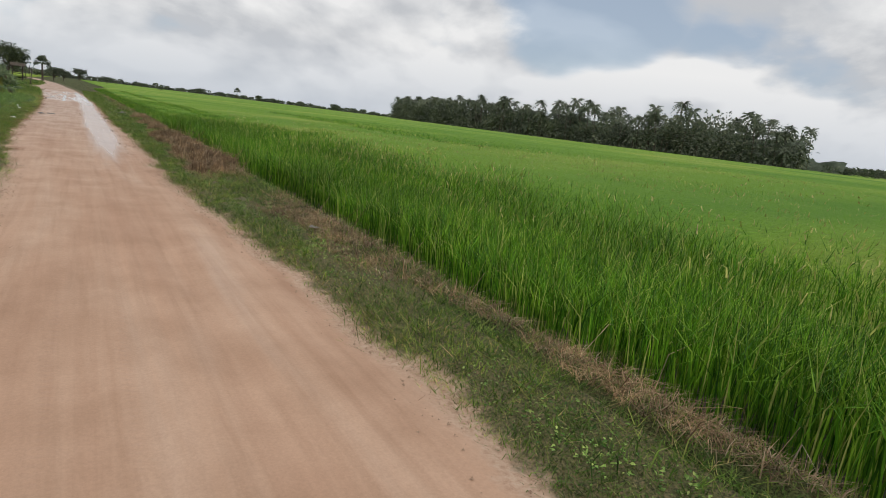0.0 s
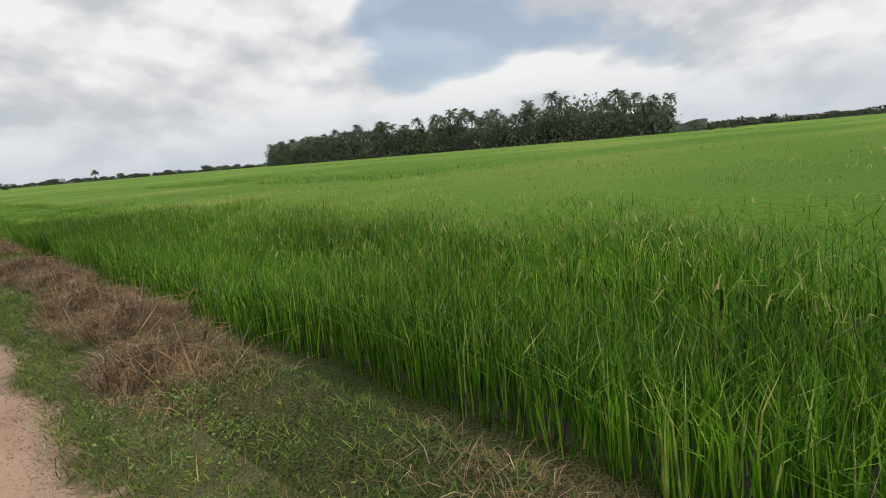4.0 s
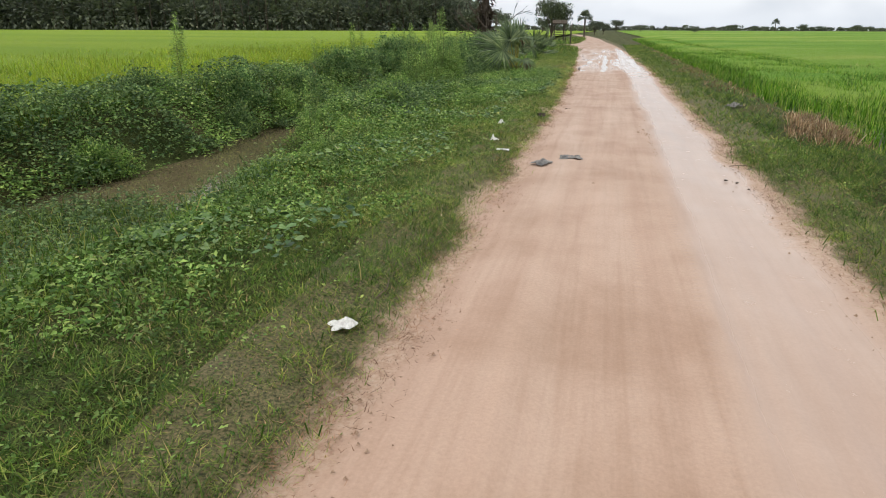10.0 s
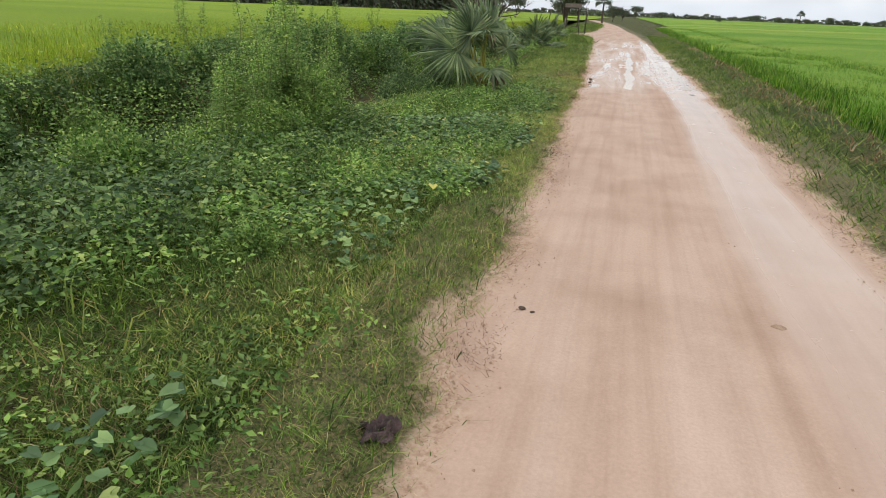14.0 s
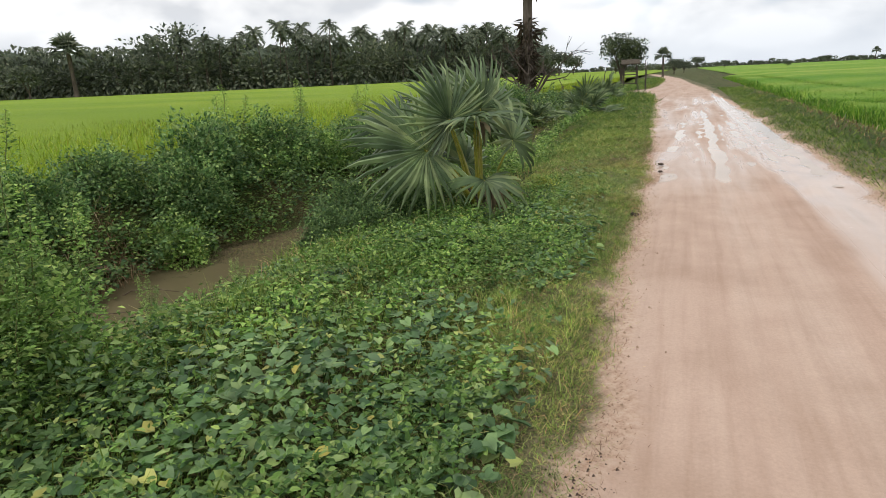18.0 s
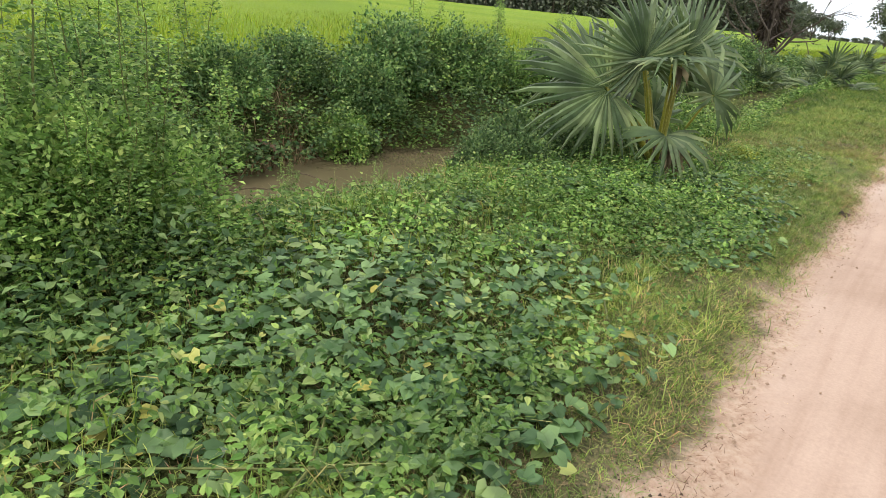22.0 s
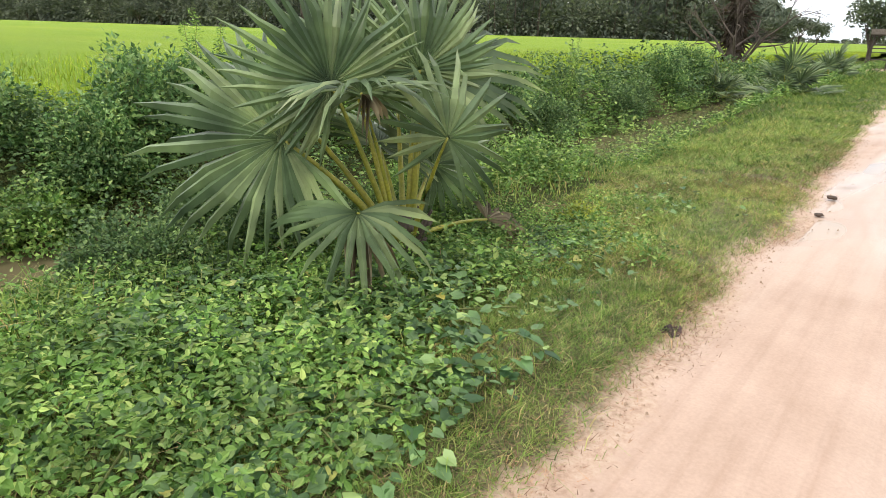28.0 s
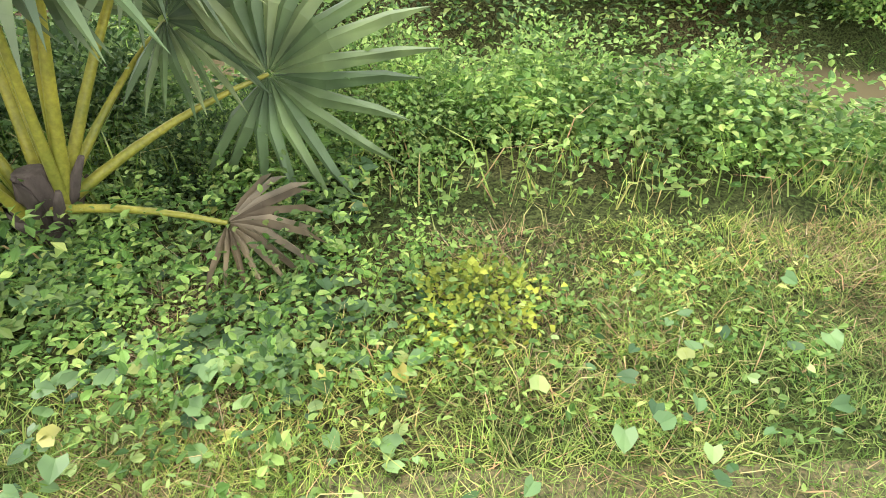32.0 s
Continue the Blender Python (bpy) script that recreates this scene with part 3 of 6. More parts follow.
stand("ripening_rice", [
    rice(-14, -10.3, 8, 62, 80, 0.70, 0.018, 160, -0.06), rice(-26, -14, 8, 80, 26, 0.70, 0.025, 170, -0.06),
    rice(-14, -10.3, 62, 140, 40, 0.70, 0.03, 180, -0.06)], RICE_PALE,
    "yellowish green ripening rice beyond the canal", "rice field")


def heads(x0, x1, y0, y1, density, wide, seed):
    """Drooping seed heads over the tops of the rice."""
    x, y = scatter(x0, x1, y0, y1, density, seed)
    r = np.random.default_rng(seed + 1)
    keep = (x > FIELD_R + 0.4) & (wave(x, y, 0.35, 35) > r.uniform(-1.0, 0.6, len(x)))
    x, y = x[keep], y[keep]
    z = BED + np.where(y > 24, 0.52, 0.82) * (0.86 + 0.10 * wave(x, y, 0.9, 34)) + r.uniform(-0.16, 0.02, len(x))
    return blades(np.stack([x, y, z], 1), 0.14 * r.uniform(0.6, 1.2, len(x)), wide * r.uniform(0.6, 1.3, len(x)), r.uniform(0.6, 1.8, len(x)), seed + 2)


stand("rice_heads", [heads(4.5, 9, -9, 26, 16, 0.014, 190), heads(9, 22, -9, 45, 14, 0.022, 193), heads(22, 50, -8, 80, 4, 0.05, 196)], RICE_HEAD,
      "pale drooping seed heads above the rice", "rice field")


def top_right(X, Y):
    return BED + 0.20 + (0.52 - 0.26 * smooth01(20, 30, Y) * smooth01(45, 15, X)) * smooth01(5.5, 12, X) + 0.04 * wave(X, Y, 0.7, 41)


def top_left(X, Y):
    return 0.12 + 0.40 * smooth01(-13, -30, X) + 0.04 * wave(X, Y, 0.7, 42)


fy = np.concatenate([-np.geomspace(600, 22, 12), np.arange(-20, 90, 0.7), np.geomspace(92, 900, 50)])
V, F = sheet(np.concatenate([np.arange(6.5, 40, 0.7), np.geomspace(41, 900, 40)]), fy, top_right)
stand("rice_canopy", [(V, np.concatenate([F[:, [0, 1, 2]], F[:, [0, 2, 3]]]))], FIELD, "wide green rice field running to the horizon", "rice field")
V, F = sheet(np.arange(3.5, 7.3, 0.25), np.arange(25, 140, 0.7), lambda X, Y: BED - 0.1 + 0.42 * smooth01(3.4, 4.8, X + 0.15 * wave(X, Y, 1.3, 43)) * smooth01(25, 33, Y) + 0.05 * wave(X, Y, 1.5, 44))
stand("rice_canopy", [(V, np.concatenate([F[:, [0, 1, 2]], F[:, [0, 2, 3]]]))], FIELD, "closed green tops of rice along the field edge", "rice field")
V, F = sheet(np.concatenate([-np.geomspace(900, 41, 40), np.arange(-40, -11.4, 0.7)]), fy, top_left)
stand("ripening_canopy", [(V, np.concatenate([F[:, [0, 1, 2]], F[:, [0, 2, 3]]]))], FIELD_PALE, "wide yellow green rice field reaching to the palm grove", "rice field")


def emergent(y):
    """How far plants stand out into the water."""
    return 2.0 * smooth01(16.7, 17.6, y) * smooth01(21.2, 20.2, y)


def lawn(x0, x1, y0, y1, density, tall, wide, seed, segs=1, where=None, lean=(0.4, 2.2)):
    x, y = scatter(x0, x1, y0, y1, density, seed)
    r = np.random.default_rng(seed + 1)
    dl, dr = road_l(y) - x, x - road_r(y)
    d = np.where(x < 0, dl, dr)
    keep = d + 0.09 * wave(x, y, 1.9, 11) + 0.06 * wave(x, y, 5.5, 12) > -0.10 + 0.30 * r.random(len(x)) ** 1.5
    keep &= (x > 0) | (x > water_n(y) - 0.05 - emergent(y)) | (x < water_f(y) + 0.05)
    if where is not None:
        keep &= where(x, y, r)
    x, y = x[keep], y[keep]
    h = tall * np.clip(0.95 + 0.25 * wave(x, y, 1.5, 53) + 0.25 * wave(x, y, 8.0, 54) + 0.28 * wave(x, y, 24.0, 55), 0.35, 1.8) * r.uniform(0.5, 1.25, len(x))
    return blades(np.stack([x, y, np.maximum(land(x, y), LEVEL - 0.02)], 1), h, wide * r.uniform(0.6, 1.4, len(x)), r.uniform(*lean, len(x)), seed + 2, segs)


def tufts(y0, y1, n, seed):
    """Small tufts straggling onto the clay along both edges."""
    r = np.random.default_rng(seed)
    y = r.uniform(y0, y1, n)
    side = r.random(n) < 0.55
    d = np.abs(r.normal(0, 0.12, n)) - 0.0
    x = np.where(side, road_l(y) - d, road_r(y) + d)
    own = np.repeat(np.arange(n), 16)
    px, py = x[own] + r.normal(0, 0.04, len(own)), y[own] + r.normal(0, 0.05, len(own))
    P = np.stack([px, py, np.maximum(land(px, py) + 0.006, -0.012)], 1)
    return blades(P, 0.035 * r.uniform(0.4, 1.4, len(own)), 0.004, r.uniform(0.5, 1.8, len(own)), seed + 1, 1)


def straw_start(x, y):
    return np.interp(y, [-9, 0, 5, 9, 16, 30], [2.45, 1.95, 1.8, 1.8, 2.0, 2.2]) + 0.25 * wave(x, y, 1.2, 61)


def by_palm(x, y, r):
    """Thin where creepers and shrubs close round the palm."""
    d = np.hypot((x + 3.7) / 1.0, (y - 37.2) / 1.9)
    return r.random(len(x)) < smooth01(0.75, 1.25, d) + 0.2


def off_straw(x, y, r):
    return (x < straw_start(x, y) - 0.1) | (r.random(len(x)) < 0.35)


LOOSE = (0.15, 1.0)
stand("verge_grass", [
    lawn(-3.1, -1.0, 6.5, 20, 7200, 0.042, 0.0055, 200), lawn(-3.1, -1.0, 20, 30, 4200, 0.042, 0.0055, 202), lawn(-4.6, -3.1, 6.5, 30, 2200, 0.065, 0.007, 205), lawn(-6.8, -4.6, 6.5, 15.5, 700, 0.10, 0.008, 207), lawn(-7.0, -2.0, 42, 75, 420, 0.10, 0.014, 210),
    lawn(-3.1, -1.0, 6.5, 30, 120, 0.11, 0.006, 212, 2, None, (0.3, 1.4)),
    lawn(-5.8, -3.0, 16, 24, 300, 0.13, 0.007, 220, 2, None, (0.3, 1.5)), lawn(-6.2, -3.0, 24, 37, 170, 0.22, 0.008, 222, 2, None, (0.2, 1.4)), lawn(-7.0, -3.9, 16.4, 21.0, 420, 0.30, 0.008, 225, 2, None, (0.2, 1.3)), lawn(-10.9, -8.4, 17, 34, 380, 0.36, 0.010, 227, 2, None, LOOSE), lawn(0.9, 3.0, -9, 24, 4800, 0.048, 0.006, 230, 1, off_straw),
    lawn(0.9, 3.0, -9, 24, 110, 0.13, 0.006, 232, 2, off_straw, (0.3, 1.4)),
    lawn(0.7, 3.0, 24, 80, 420, 0.09, 0.014, 240, 1, off_straw), lawn(-10.9, -8.8, 17, 56, 150, 0.32, 0.016, 250, 2, None, LOOSE),
    lawn(-10.5, -0.9, -9, 6.5, 300, 0.10, 0.012, 265), lawn(-11, -1.5, 62, 140, 40, 0.22, 0.05, 260)], GRASS,
    "short uneven green grass with paler dry blades beside the road", "grass")
stand("pale_grass", [
    tufts(-9, 46, 900, 310), lawn(-2.6, -1.4, 29.5, 38, 6500, 0.045, 0.0048, 284), lawn(-3.1, -1.0, 19, 30, 2400, 0.042, 0.005, 278), lawn(-4.4, -1.2, 30, 35.5, 2400, 0.055, 0.005, 280), lawn(-3.6, -1.6, 36.2, 41.2, 8200, 0.046, 0.0042, 285, 1, by_palm), lawn(-3.9, -1.5, 34.5, 36.2, 5000, 0.045, 0.0045, 287), lawn(-5.0, -3.4, 40, 44, 2600, 0.06, 0.006, 289), lawn(-3.9, -1.3, 41.5, 50, 3000, 0.06, 0.009, 288), lawn(-5.0, -1.6, 27, 36, 300, 0.13, 0.0042, 270, 2, None, (0.3, 1.6)), lawn(-3.9, -1.7, 35, 46, 480, 0.10, 0.0042, 272, 2, by_palm, (0.4, 1.8)),
    lawn(-6.4, -3.7, 38.0, 41.5, 200, 0.30, 0.007, 290, 2, None, (0.3, 1.5)), lawn(-5.5, -4.2, 31, 35.5, 520, 0.22, 0.007, 295, 2, None, (0.2, 1.2)), lawn(-4.9, -3.9, 35.3, 37.4, 320, 0.30, 0.007, 297, 2, None, (0.2, 1.2))], GRASS_PALE,
    "sunlit yellowish green grass on the canal side", "grass")

# ---- plant builders ----
def unit(v):
    return v / np.maximum(np.linalg.norm(v, axis=-1, keepdims=True), 1e-9)


def fine_cards(P, along, size, ratio, fold, seed):
    """Pointed oval leaves, folded along the midrib; four triangles each."""
    r = np.random.default_rng(seed)
    along = unit(along)
    side = unit(np.cross(along, r.normal(0, 0.45, P.shape) + [0, 0, 1.0]))
    nrm = np.cross(side, along)
    s = (np.broadcast_to(size, len(P)))[:, None]
    V = np.stack([P + s * (along * a + side * b * ratio + nrm * c * fold) for a, b, c in
                  ((0, 0, 0), (0.28, 0.95, 0.9), (0.66, 0.75, 0.6), (1.0, 0, -1.2), (0.66, -0.75, 0.6), (0.28, -0.95, 0.9))], 1)
    k = np.arange(len(P))[:, None] * 6
    return V.reshape(-1, 3), np.concatenate([k + [0, 1, 2], k + [0, 2, 3], k + [0, 3, 4], k + [0, 4, 5]])


def leaf_cards(P, along, size, ratio, fold, seed):
    """Folded leaves: a base, two raised sides and a tip; two triangles each."""
    r = np.random.default_rng(seed)
    along = unit(along)
    side = unit(np.cross(along, r.normal(0, 0.45, P.shape) + [0, 0, 1.0]))
    nrm = np.cross(side, along)
    s = (np.broadcast_to(size, len(P)))[:, None]
    mid = P + along * s * 0.45
    V = np.stack([P, mid + side * s * ratio + nrm * s * fold, P + along * s - nrm * s * 0.12, mid - side * s * ratio + nrm * s * fold], 1)
    k = np.arange(len(P))[:, None] * 4
    return V.reshape(-1, 3), np.concatenate([k + [0, 1, 2], k + [0, 2, 3]])


def heart_leaves(P, along, up, size):
    """Rounded heart-shaped creeper leaves with a shallow fold along the midrib."""
    along = unit(along)
    side = unit(np.cross(along, up))
    nrm = np.cross(side, along)
    shape = [(0.0, 0.06, 0.0), (0.36, -0.12, 0.12), (0.50, 0.34, 0.14), (0.26, 0.78, 0.05), (0.0, 1.0, -0.10),
             (-0.26, 0.78, 0.05), (-0.50, 0.34, 0.14), (-0.36, -0.12, 0.12)]
    s = np.broadcast_to(size, len(P))[:, None]
    V = np.stack([P + s * (side * a + along * b + nrm * c) for a, b, c in shape], 1)
    k = np.arange(len(P))[:, None] * 8
    F = np.concatenate([k + [0, j, j + 1] for j in range(1, 7)])
    return V.reshape(-1, 3), F


def tube(points, radii, sides=6):
    """A tapering stem along a line of points."""
    pts = np.asarray(points, float)
    d = unit(np.gradient(pts, axis=0))
    ref = np.where(np.abs(d[:, 2:3]) > 0.9, [[1.0, 0, 0]], [[0, 0, 1.0]])
    a = unit(np.cross(d, ref))
    b = np.cross(d, a)
    t = np.linspace(0, 2 * math.pi, sides, endpoint=False)
    ring = a[:, None] * np.cos(t)[None, :, None] + b[:, None] * np.sin(t)[None, :, None]
    V = (pts[:, None] + ring * np.asarray(radii, float)[:, None, None]).reshape(-1, 3)
    n = len(pts)
    F = []
    for i in range(n - 1):
        for j in range(sides):
            p, q = i * sides + j, i * sides + (j + 1) % sides
            F += [(p, q, q + sides), (p, q + sides, p + sides)]
    top = (n - 1) * sides
    F += [(top, top + j, top + j + 1) for j in range(1, sides - 1)]
    return V, np.array(F)


def arc(a, b, sag, n=6):
    a, b = np.asarray(a, float), np.asarray(b, float)
    t = np.linspace(0, 1, n)[:, None]
    return a + (b - a) * t + np.array([0, 0, 1.0]) * (4 * sag * t * (1 - t))


def bush_parts(seed, radius, height, clusters, per, leaf, ratio=0.3, stems=9, tight=1.0):
    """Leaves in sprays round the ends of many twigs; the outline stays uneven."""
    r = np.random.default_rng(seed)
    az = r.uniform(0, 6.283, clusters)
    el = np.arcsin(r.uniform(-0.1, 1.0, clusters))
    lump = 0.72 + 0.28 * np.sin(az * 3 + seed) * np.cos(el * 2.0 + seed * 0.7)
    rad = lump * r.uniform(0.45, 1.0, clusters) ** 0.5
    C = np.stack([np.cos(az) * np.cos(el) * rad * radius, np.sin(az) * np.cos(el) * rad * radius,
                  0.10 * height + 0.9 * height * np.maximum(np.sin(el), 0.0) * rad], 1)
    out = unit(C - [0, 0, height * 0.25])
    own = np.repeat(np.arange(clusters), per)
    P = C[own] + r.normal(0, 0.075 * tight, (len(own), 3)) * [1, 1, 0.8]
    P[:, 2] = np.maximum(P[:, 2], 0.02)
    along = out[own] * 0.6 + r.normal(0, 0.6, (len(own), 3)) + [0, 0, 0.1]
    leaves = leaf_cards(P, along, leaf * r.uniform(0.6, 1.3, len(P)), ratio, 0.10, seed + 1)
    wood = []
    for k in r.choice(clusters, stems, replace=False):
        wood.append(tube(arc((r.normal(0, 0.05), r.normal(0, 0.05), -0.05), C[k], 0.06, 5), np.linspace(0.012, 0.004, 5), 4))
    return leaves, join(wood)


def thing(name, label, category, group="", at=(0, 0, 0), turn=0.0, size=1.0):
    e = new(name)
    e.matrix_basis = pose(*at, 0, 0, turn) @ Matrix.Scale(size, 4)
    return tagged(e, label, category, group)


def part(name, geo, mat, parent, label="", smooth=False):
    return child(name, np_mesh(name, geo[0], geo[1], mat, smooth), parent, label)


def floor_at(x, y):
    return float(land(np.array([float(x)]), np.array([float(y)]))[0])


def set_at(x, y, turn, size, sink=0.0):
    return pose(x, y, floor_at(x, y) - sink, 0, 0, turn) @ Matrix.Scale(size, 4)


def place(ob, spots, sink=0.03):
    """Stands the first at the first spot and a copy at each of the others; spots: x, y, turn, size."""
    for k, (x, y, turn, size) in enumerate(spots):
        m = set_at(x, y, turn, size, sink)
        if k == 0:
            ob.matrix_basis = m
        else:
            c = copy_thing(ob, m)
            c.matrix_basis = m


# ---- low growth on the banks ----
def weeds(x0, x1, y0, y1, density, per, leaf, spread, rise, seed, where=None, cards=None):
    x, y = scatter(x0, x1, y0, y1, density, seed)
    r = np.random.default_rng(seed + 1)
    keep = (x > water_n(y) - 0.12 - emergent(y)) | (x < water_f(y) + 0.12)
    keep &= (x < road_l(y) - 0.35) | (x > road_r(y) + 0.25)
    keep &= ~((y > 32.4) & (y < 37.0) & (x < -5.35) & (x > -7.0)) & ~((y < 16.4) & (x < -4.1) & (x > -7.2))
    keep &= wave(x, y, 1.1, seed + 3) > r.uniform(-0.9, 0.5, len(x))
    if where is not None:
        keep &= where(x, y)
    x, y = x[keep], y[keep]
    own = np.repeat(np.arange(len(x)), per)
    tall = rise * r.uniform(0.3, 1.2, len(x))
    up = r.uniform(0.1, 1, len(own)) * tall[own]
    P = np.stack([x[own] + r.normal(0, spread, len(own)), y[own] + r.normal(0, spread, len(own)), up], 1)
    P[:, 2] += np.maximum(land(P[:, 0], P[:, 1]), LEVEL)
    along = np.concatenate([r.normal(0, 1, (len(own), 2)), r.uniform(-0.2, 0.8, (len(own), 1))], 1)
    return (cards or leaf_cards)(P, along, leaf * r.uniform(0.6, 1.4, len(own)), 0.28, 0.1, seed + 2)


stand("bank_weeds", [
    weeds(-6.2, -2.7, 24, 37.2, 60, 14, 0.05, 0.07, 0.26, 300), weeds(-5.6, -2.7, 17, 24, 70, 14, 0.038, 0.07, 0.14, 302), weeds(-6.2, -3.7, 37.2, 43, 80, 24, 0.040, 0.09, 0.55, 305, None, fine_cards), weeds(-10.2, -6.8, 17.5, 60, 16, 14, 0.07, 0.14, 0.5, 320),
    weeds(-8.3, -7.0, 17, 46, 30, 16, 0.055, 0.10, 0.45, 330), weeds(-8.5, -4.9, 46, 85, 20, 14, 0.11, 0.14, 0.4, 340), weeds(1.1, 2.1, -8, 24, 150, 7, 0.024, 0.05, 0.07, 360), weeds(-4.6, -1.5, 6, 20, 80, 7, 0.024, 0.06, 0.07, 365), weeds(-4.6, -2.0, 19, 30, 60, 10, 0.035, 0.06, 0.14, 368),
    weeds(-4.8, -2.1, 29, 38, 260, 12, 0.034, 0.06, 0.26, 370, None, fine_cards), weeds(-3.9, -2.7, 36.8, 38.6, 140, 12, 0.028, 0.06, 0.15, 395, None, fine_cards), weeds(-3.5, -2.5, 36.2, 39.6, 120, 10, 0.026, 0.06, 0.13, 397, None, fine_cards), weeds(-5.4, -4.2, 36.8, 42, 70, 22, 0.045, 0.09, 0.7, 390, None, fine_cards)], WEED,
    "low leafy green weeds covering the canal banks", "weeds")

stand("bank_herbs", [
    weeds(-6.0, -3.8, 25.5, 32, 40, 18, 0.06, 0.10, 0.45, 380), weeds(-7.0, -3.9, 16.6, 20.8, 90, 22, 0.045, 0.12, 0.32, 375)], BUSH_DARK,
    "darker leafy herbs standing among the bank weeds", "weeds")

def vines(x0, x1, y0, y1, density, leaf, rise, seed, where=None, cards=None):
    """Leaves lying on the lumpy top of a tangle of vines and low shrubs."""
    x, y = scatter(x0, x1, y0, y1, density, seed)
    r = np.random.default_rng(seed + 1)
    lump = 0.5 + 0.55 * wave(x, y, 1.5, seed + 2) + 0.30 * wave(x, y, 4.2, seed + 3)
    side = np.minimum(1, np.minimum(x - x0, x1 - x) / 0.45)
    keep = (lump * side > 0.14 + 0.2 * r.random(len(x))) & ((x > water_n(y) - 0.05) | (x < water_f(y) + 0.25)) & (x < road_l(y) - 0.7)
    if where is not None:
        keep &= where(x, y)
    x, y, lump, side = x[keep], y[keep], np.clip(lump[keep], 0, 1.35), np.clip(side[keep], 0.1, 1)
    z = np.maximum(land(x, y), LEVEL) + rise * lump * side ** 0.6 * (1 - 0.75 * r.random(len(x)) ** 2.2) + 0.02
    along = np.stack([r.normal(0, 1, len(x)), r.normal(0, 1, len(x)), r.uniform(-0.7, 0.35, len(x))], 1)
    return (cards or leaf_cards)(np.stack([x, y, z], 1), along, leaf * r.uniform(0.55, 1.4, len(x)), 0.38, 0.10, seed + 4)


def off_brown(x, y):
    return (y > 18.2) | (x > -6.0)


stand("bank_vines", [vines(-9.4, -7.0, 15.5, 33, 950, 0.056, 0.52, 1400, off_brown), vines(-9.4, -6.9, 33, 47, 800, 0.062, 0.8, 1410),
                     vines(-9.4, -7.2, 47, 72, 220, 0.11, 0.9, 1420), vines(-5.4, -3.5, 25, 29, 420, 0.05, 0.36, 1430)], BUSH_DARK,
      "dark tangle of vines over the far canal bank", "vines")
stand("bank_vines", [vines(-9.5, -7.2, 16.5, 33, 420, 0.050, 0.60, 1440, off_brown), vines(-9.5, -7.2, 33, 46, 330, 0.055, 0.85, 1442), vines(-5.4, -3.2, 16.0, 24.5, 760, 0.036, 0.17, 1448), vines(-5.6, -3.4, 24.5, 30, 620, 0.042, 0.36, 1450),
                     vines(-4.9, -3.3, 33.0, 36.4, 420, 0.036, 0.22, 1455, None, fine_cards), vines(-5.9, -3.75, 37.4, 41.6, 1600, 0.042, 0.50, 1465, None, fine_cards), vines(-6.6, -4.7, 50, 70, 160, 0.09, 0.5, 1460)], WEED,
      "light green leafy tangle over the canal banks", "vines")

# dead grass along the field edge
def straw_zone(x, y, r):
    lo = straw_start(x, y)
    return (x > lo) & (x < 3.05) & (wave(x * 0.6, y, 0.8, 63) > r.uniform(-0.75, 0.35, len(x)))


def straw(x0, x1, y0, y1, density, tall, wide, seed, lean):
    return lawn(x0, x1, y0, y1, density, tall, wide, seed, 2, straw_zone, lean)


def thatch(y0, y1, n, seed):
    """Dead roots and blades matted on the clay where the grass ends."""
    r = np.random.default_rng(seed)
    y = r.uniform(y0, y1, n)
    side = r.random(n) < 0.6
    d = r.normal(0.05, 0.10, n) + 0.10 * wave(y * 0 + side * 7.0, y, 2.6, seed + 2)
    x = np.where(side, road_l(y) - d, road_r(y) + d)
    keep = wave(x, y, 2.0, seed + 3) + 0.6 * wave(x, y, 7.0, seed + 4) > r.uniform(-0.8, 0.7, n)
    x, y = x[keep], y[keep]
    P = np.stack([x, y, np.maximum(land(x, y) + 0.010, 0.004)], 1)
    return blades(P, 0.016 * r.uniform(0.3, 1.5, len(x)), 0.004, r.uniform(0.8, 3.2, len(x)), seed + 1, 1)


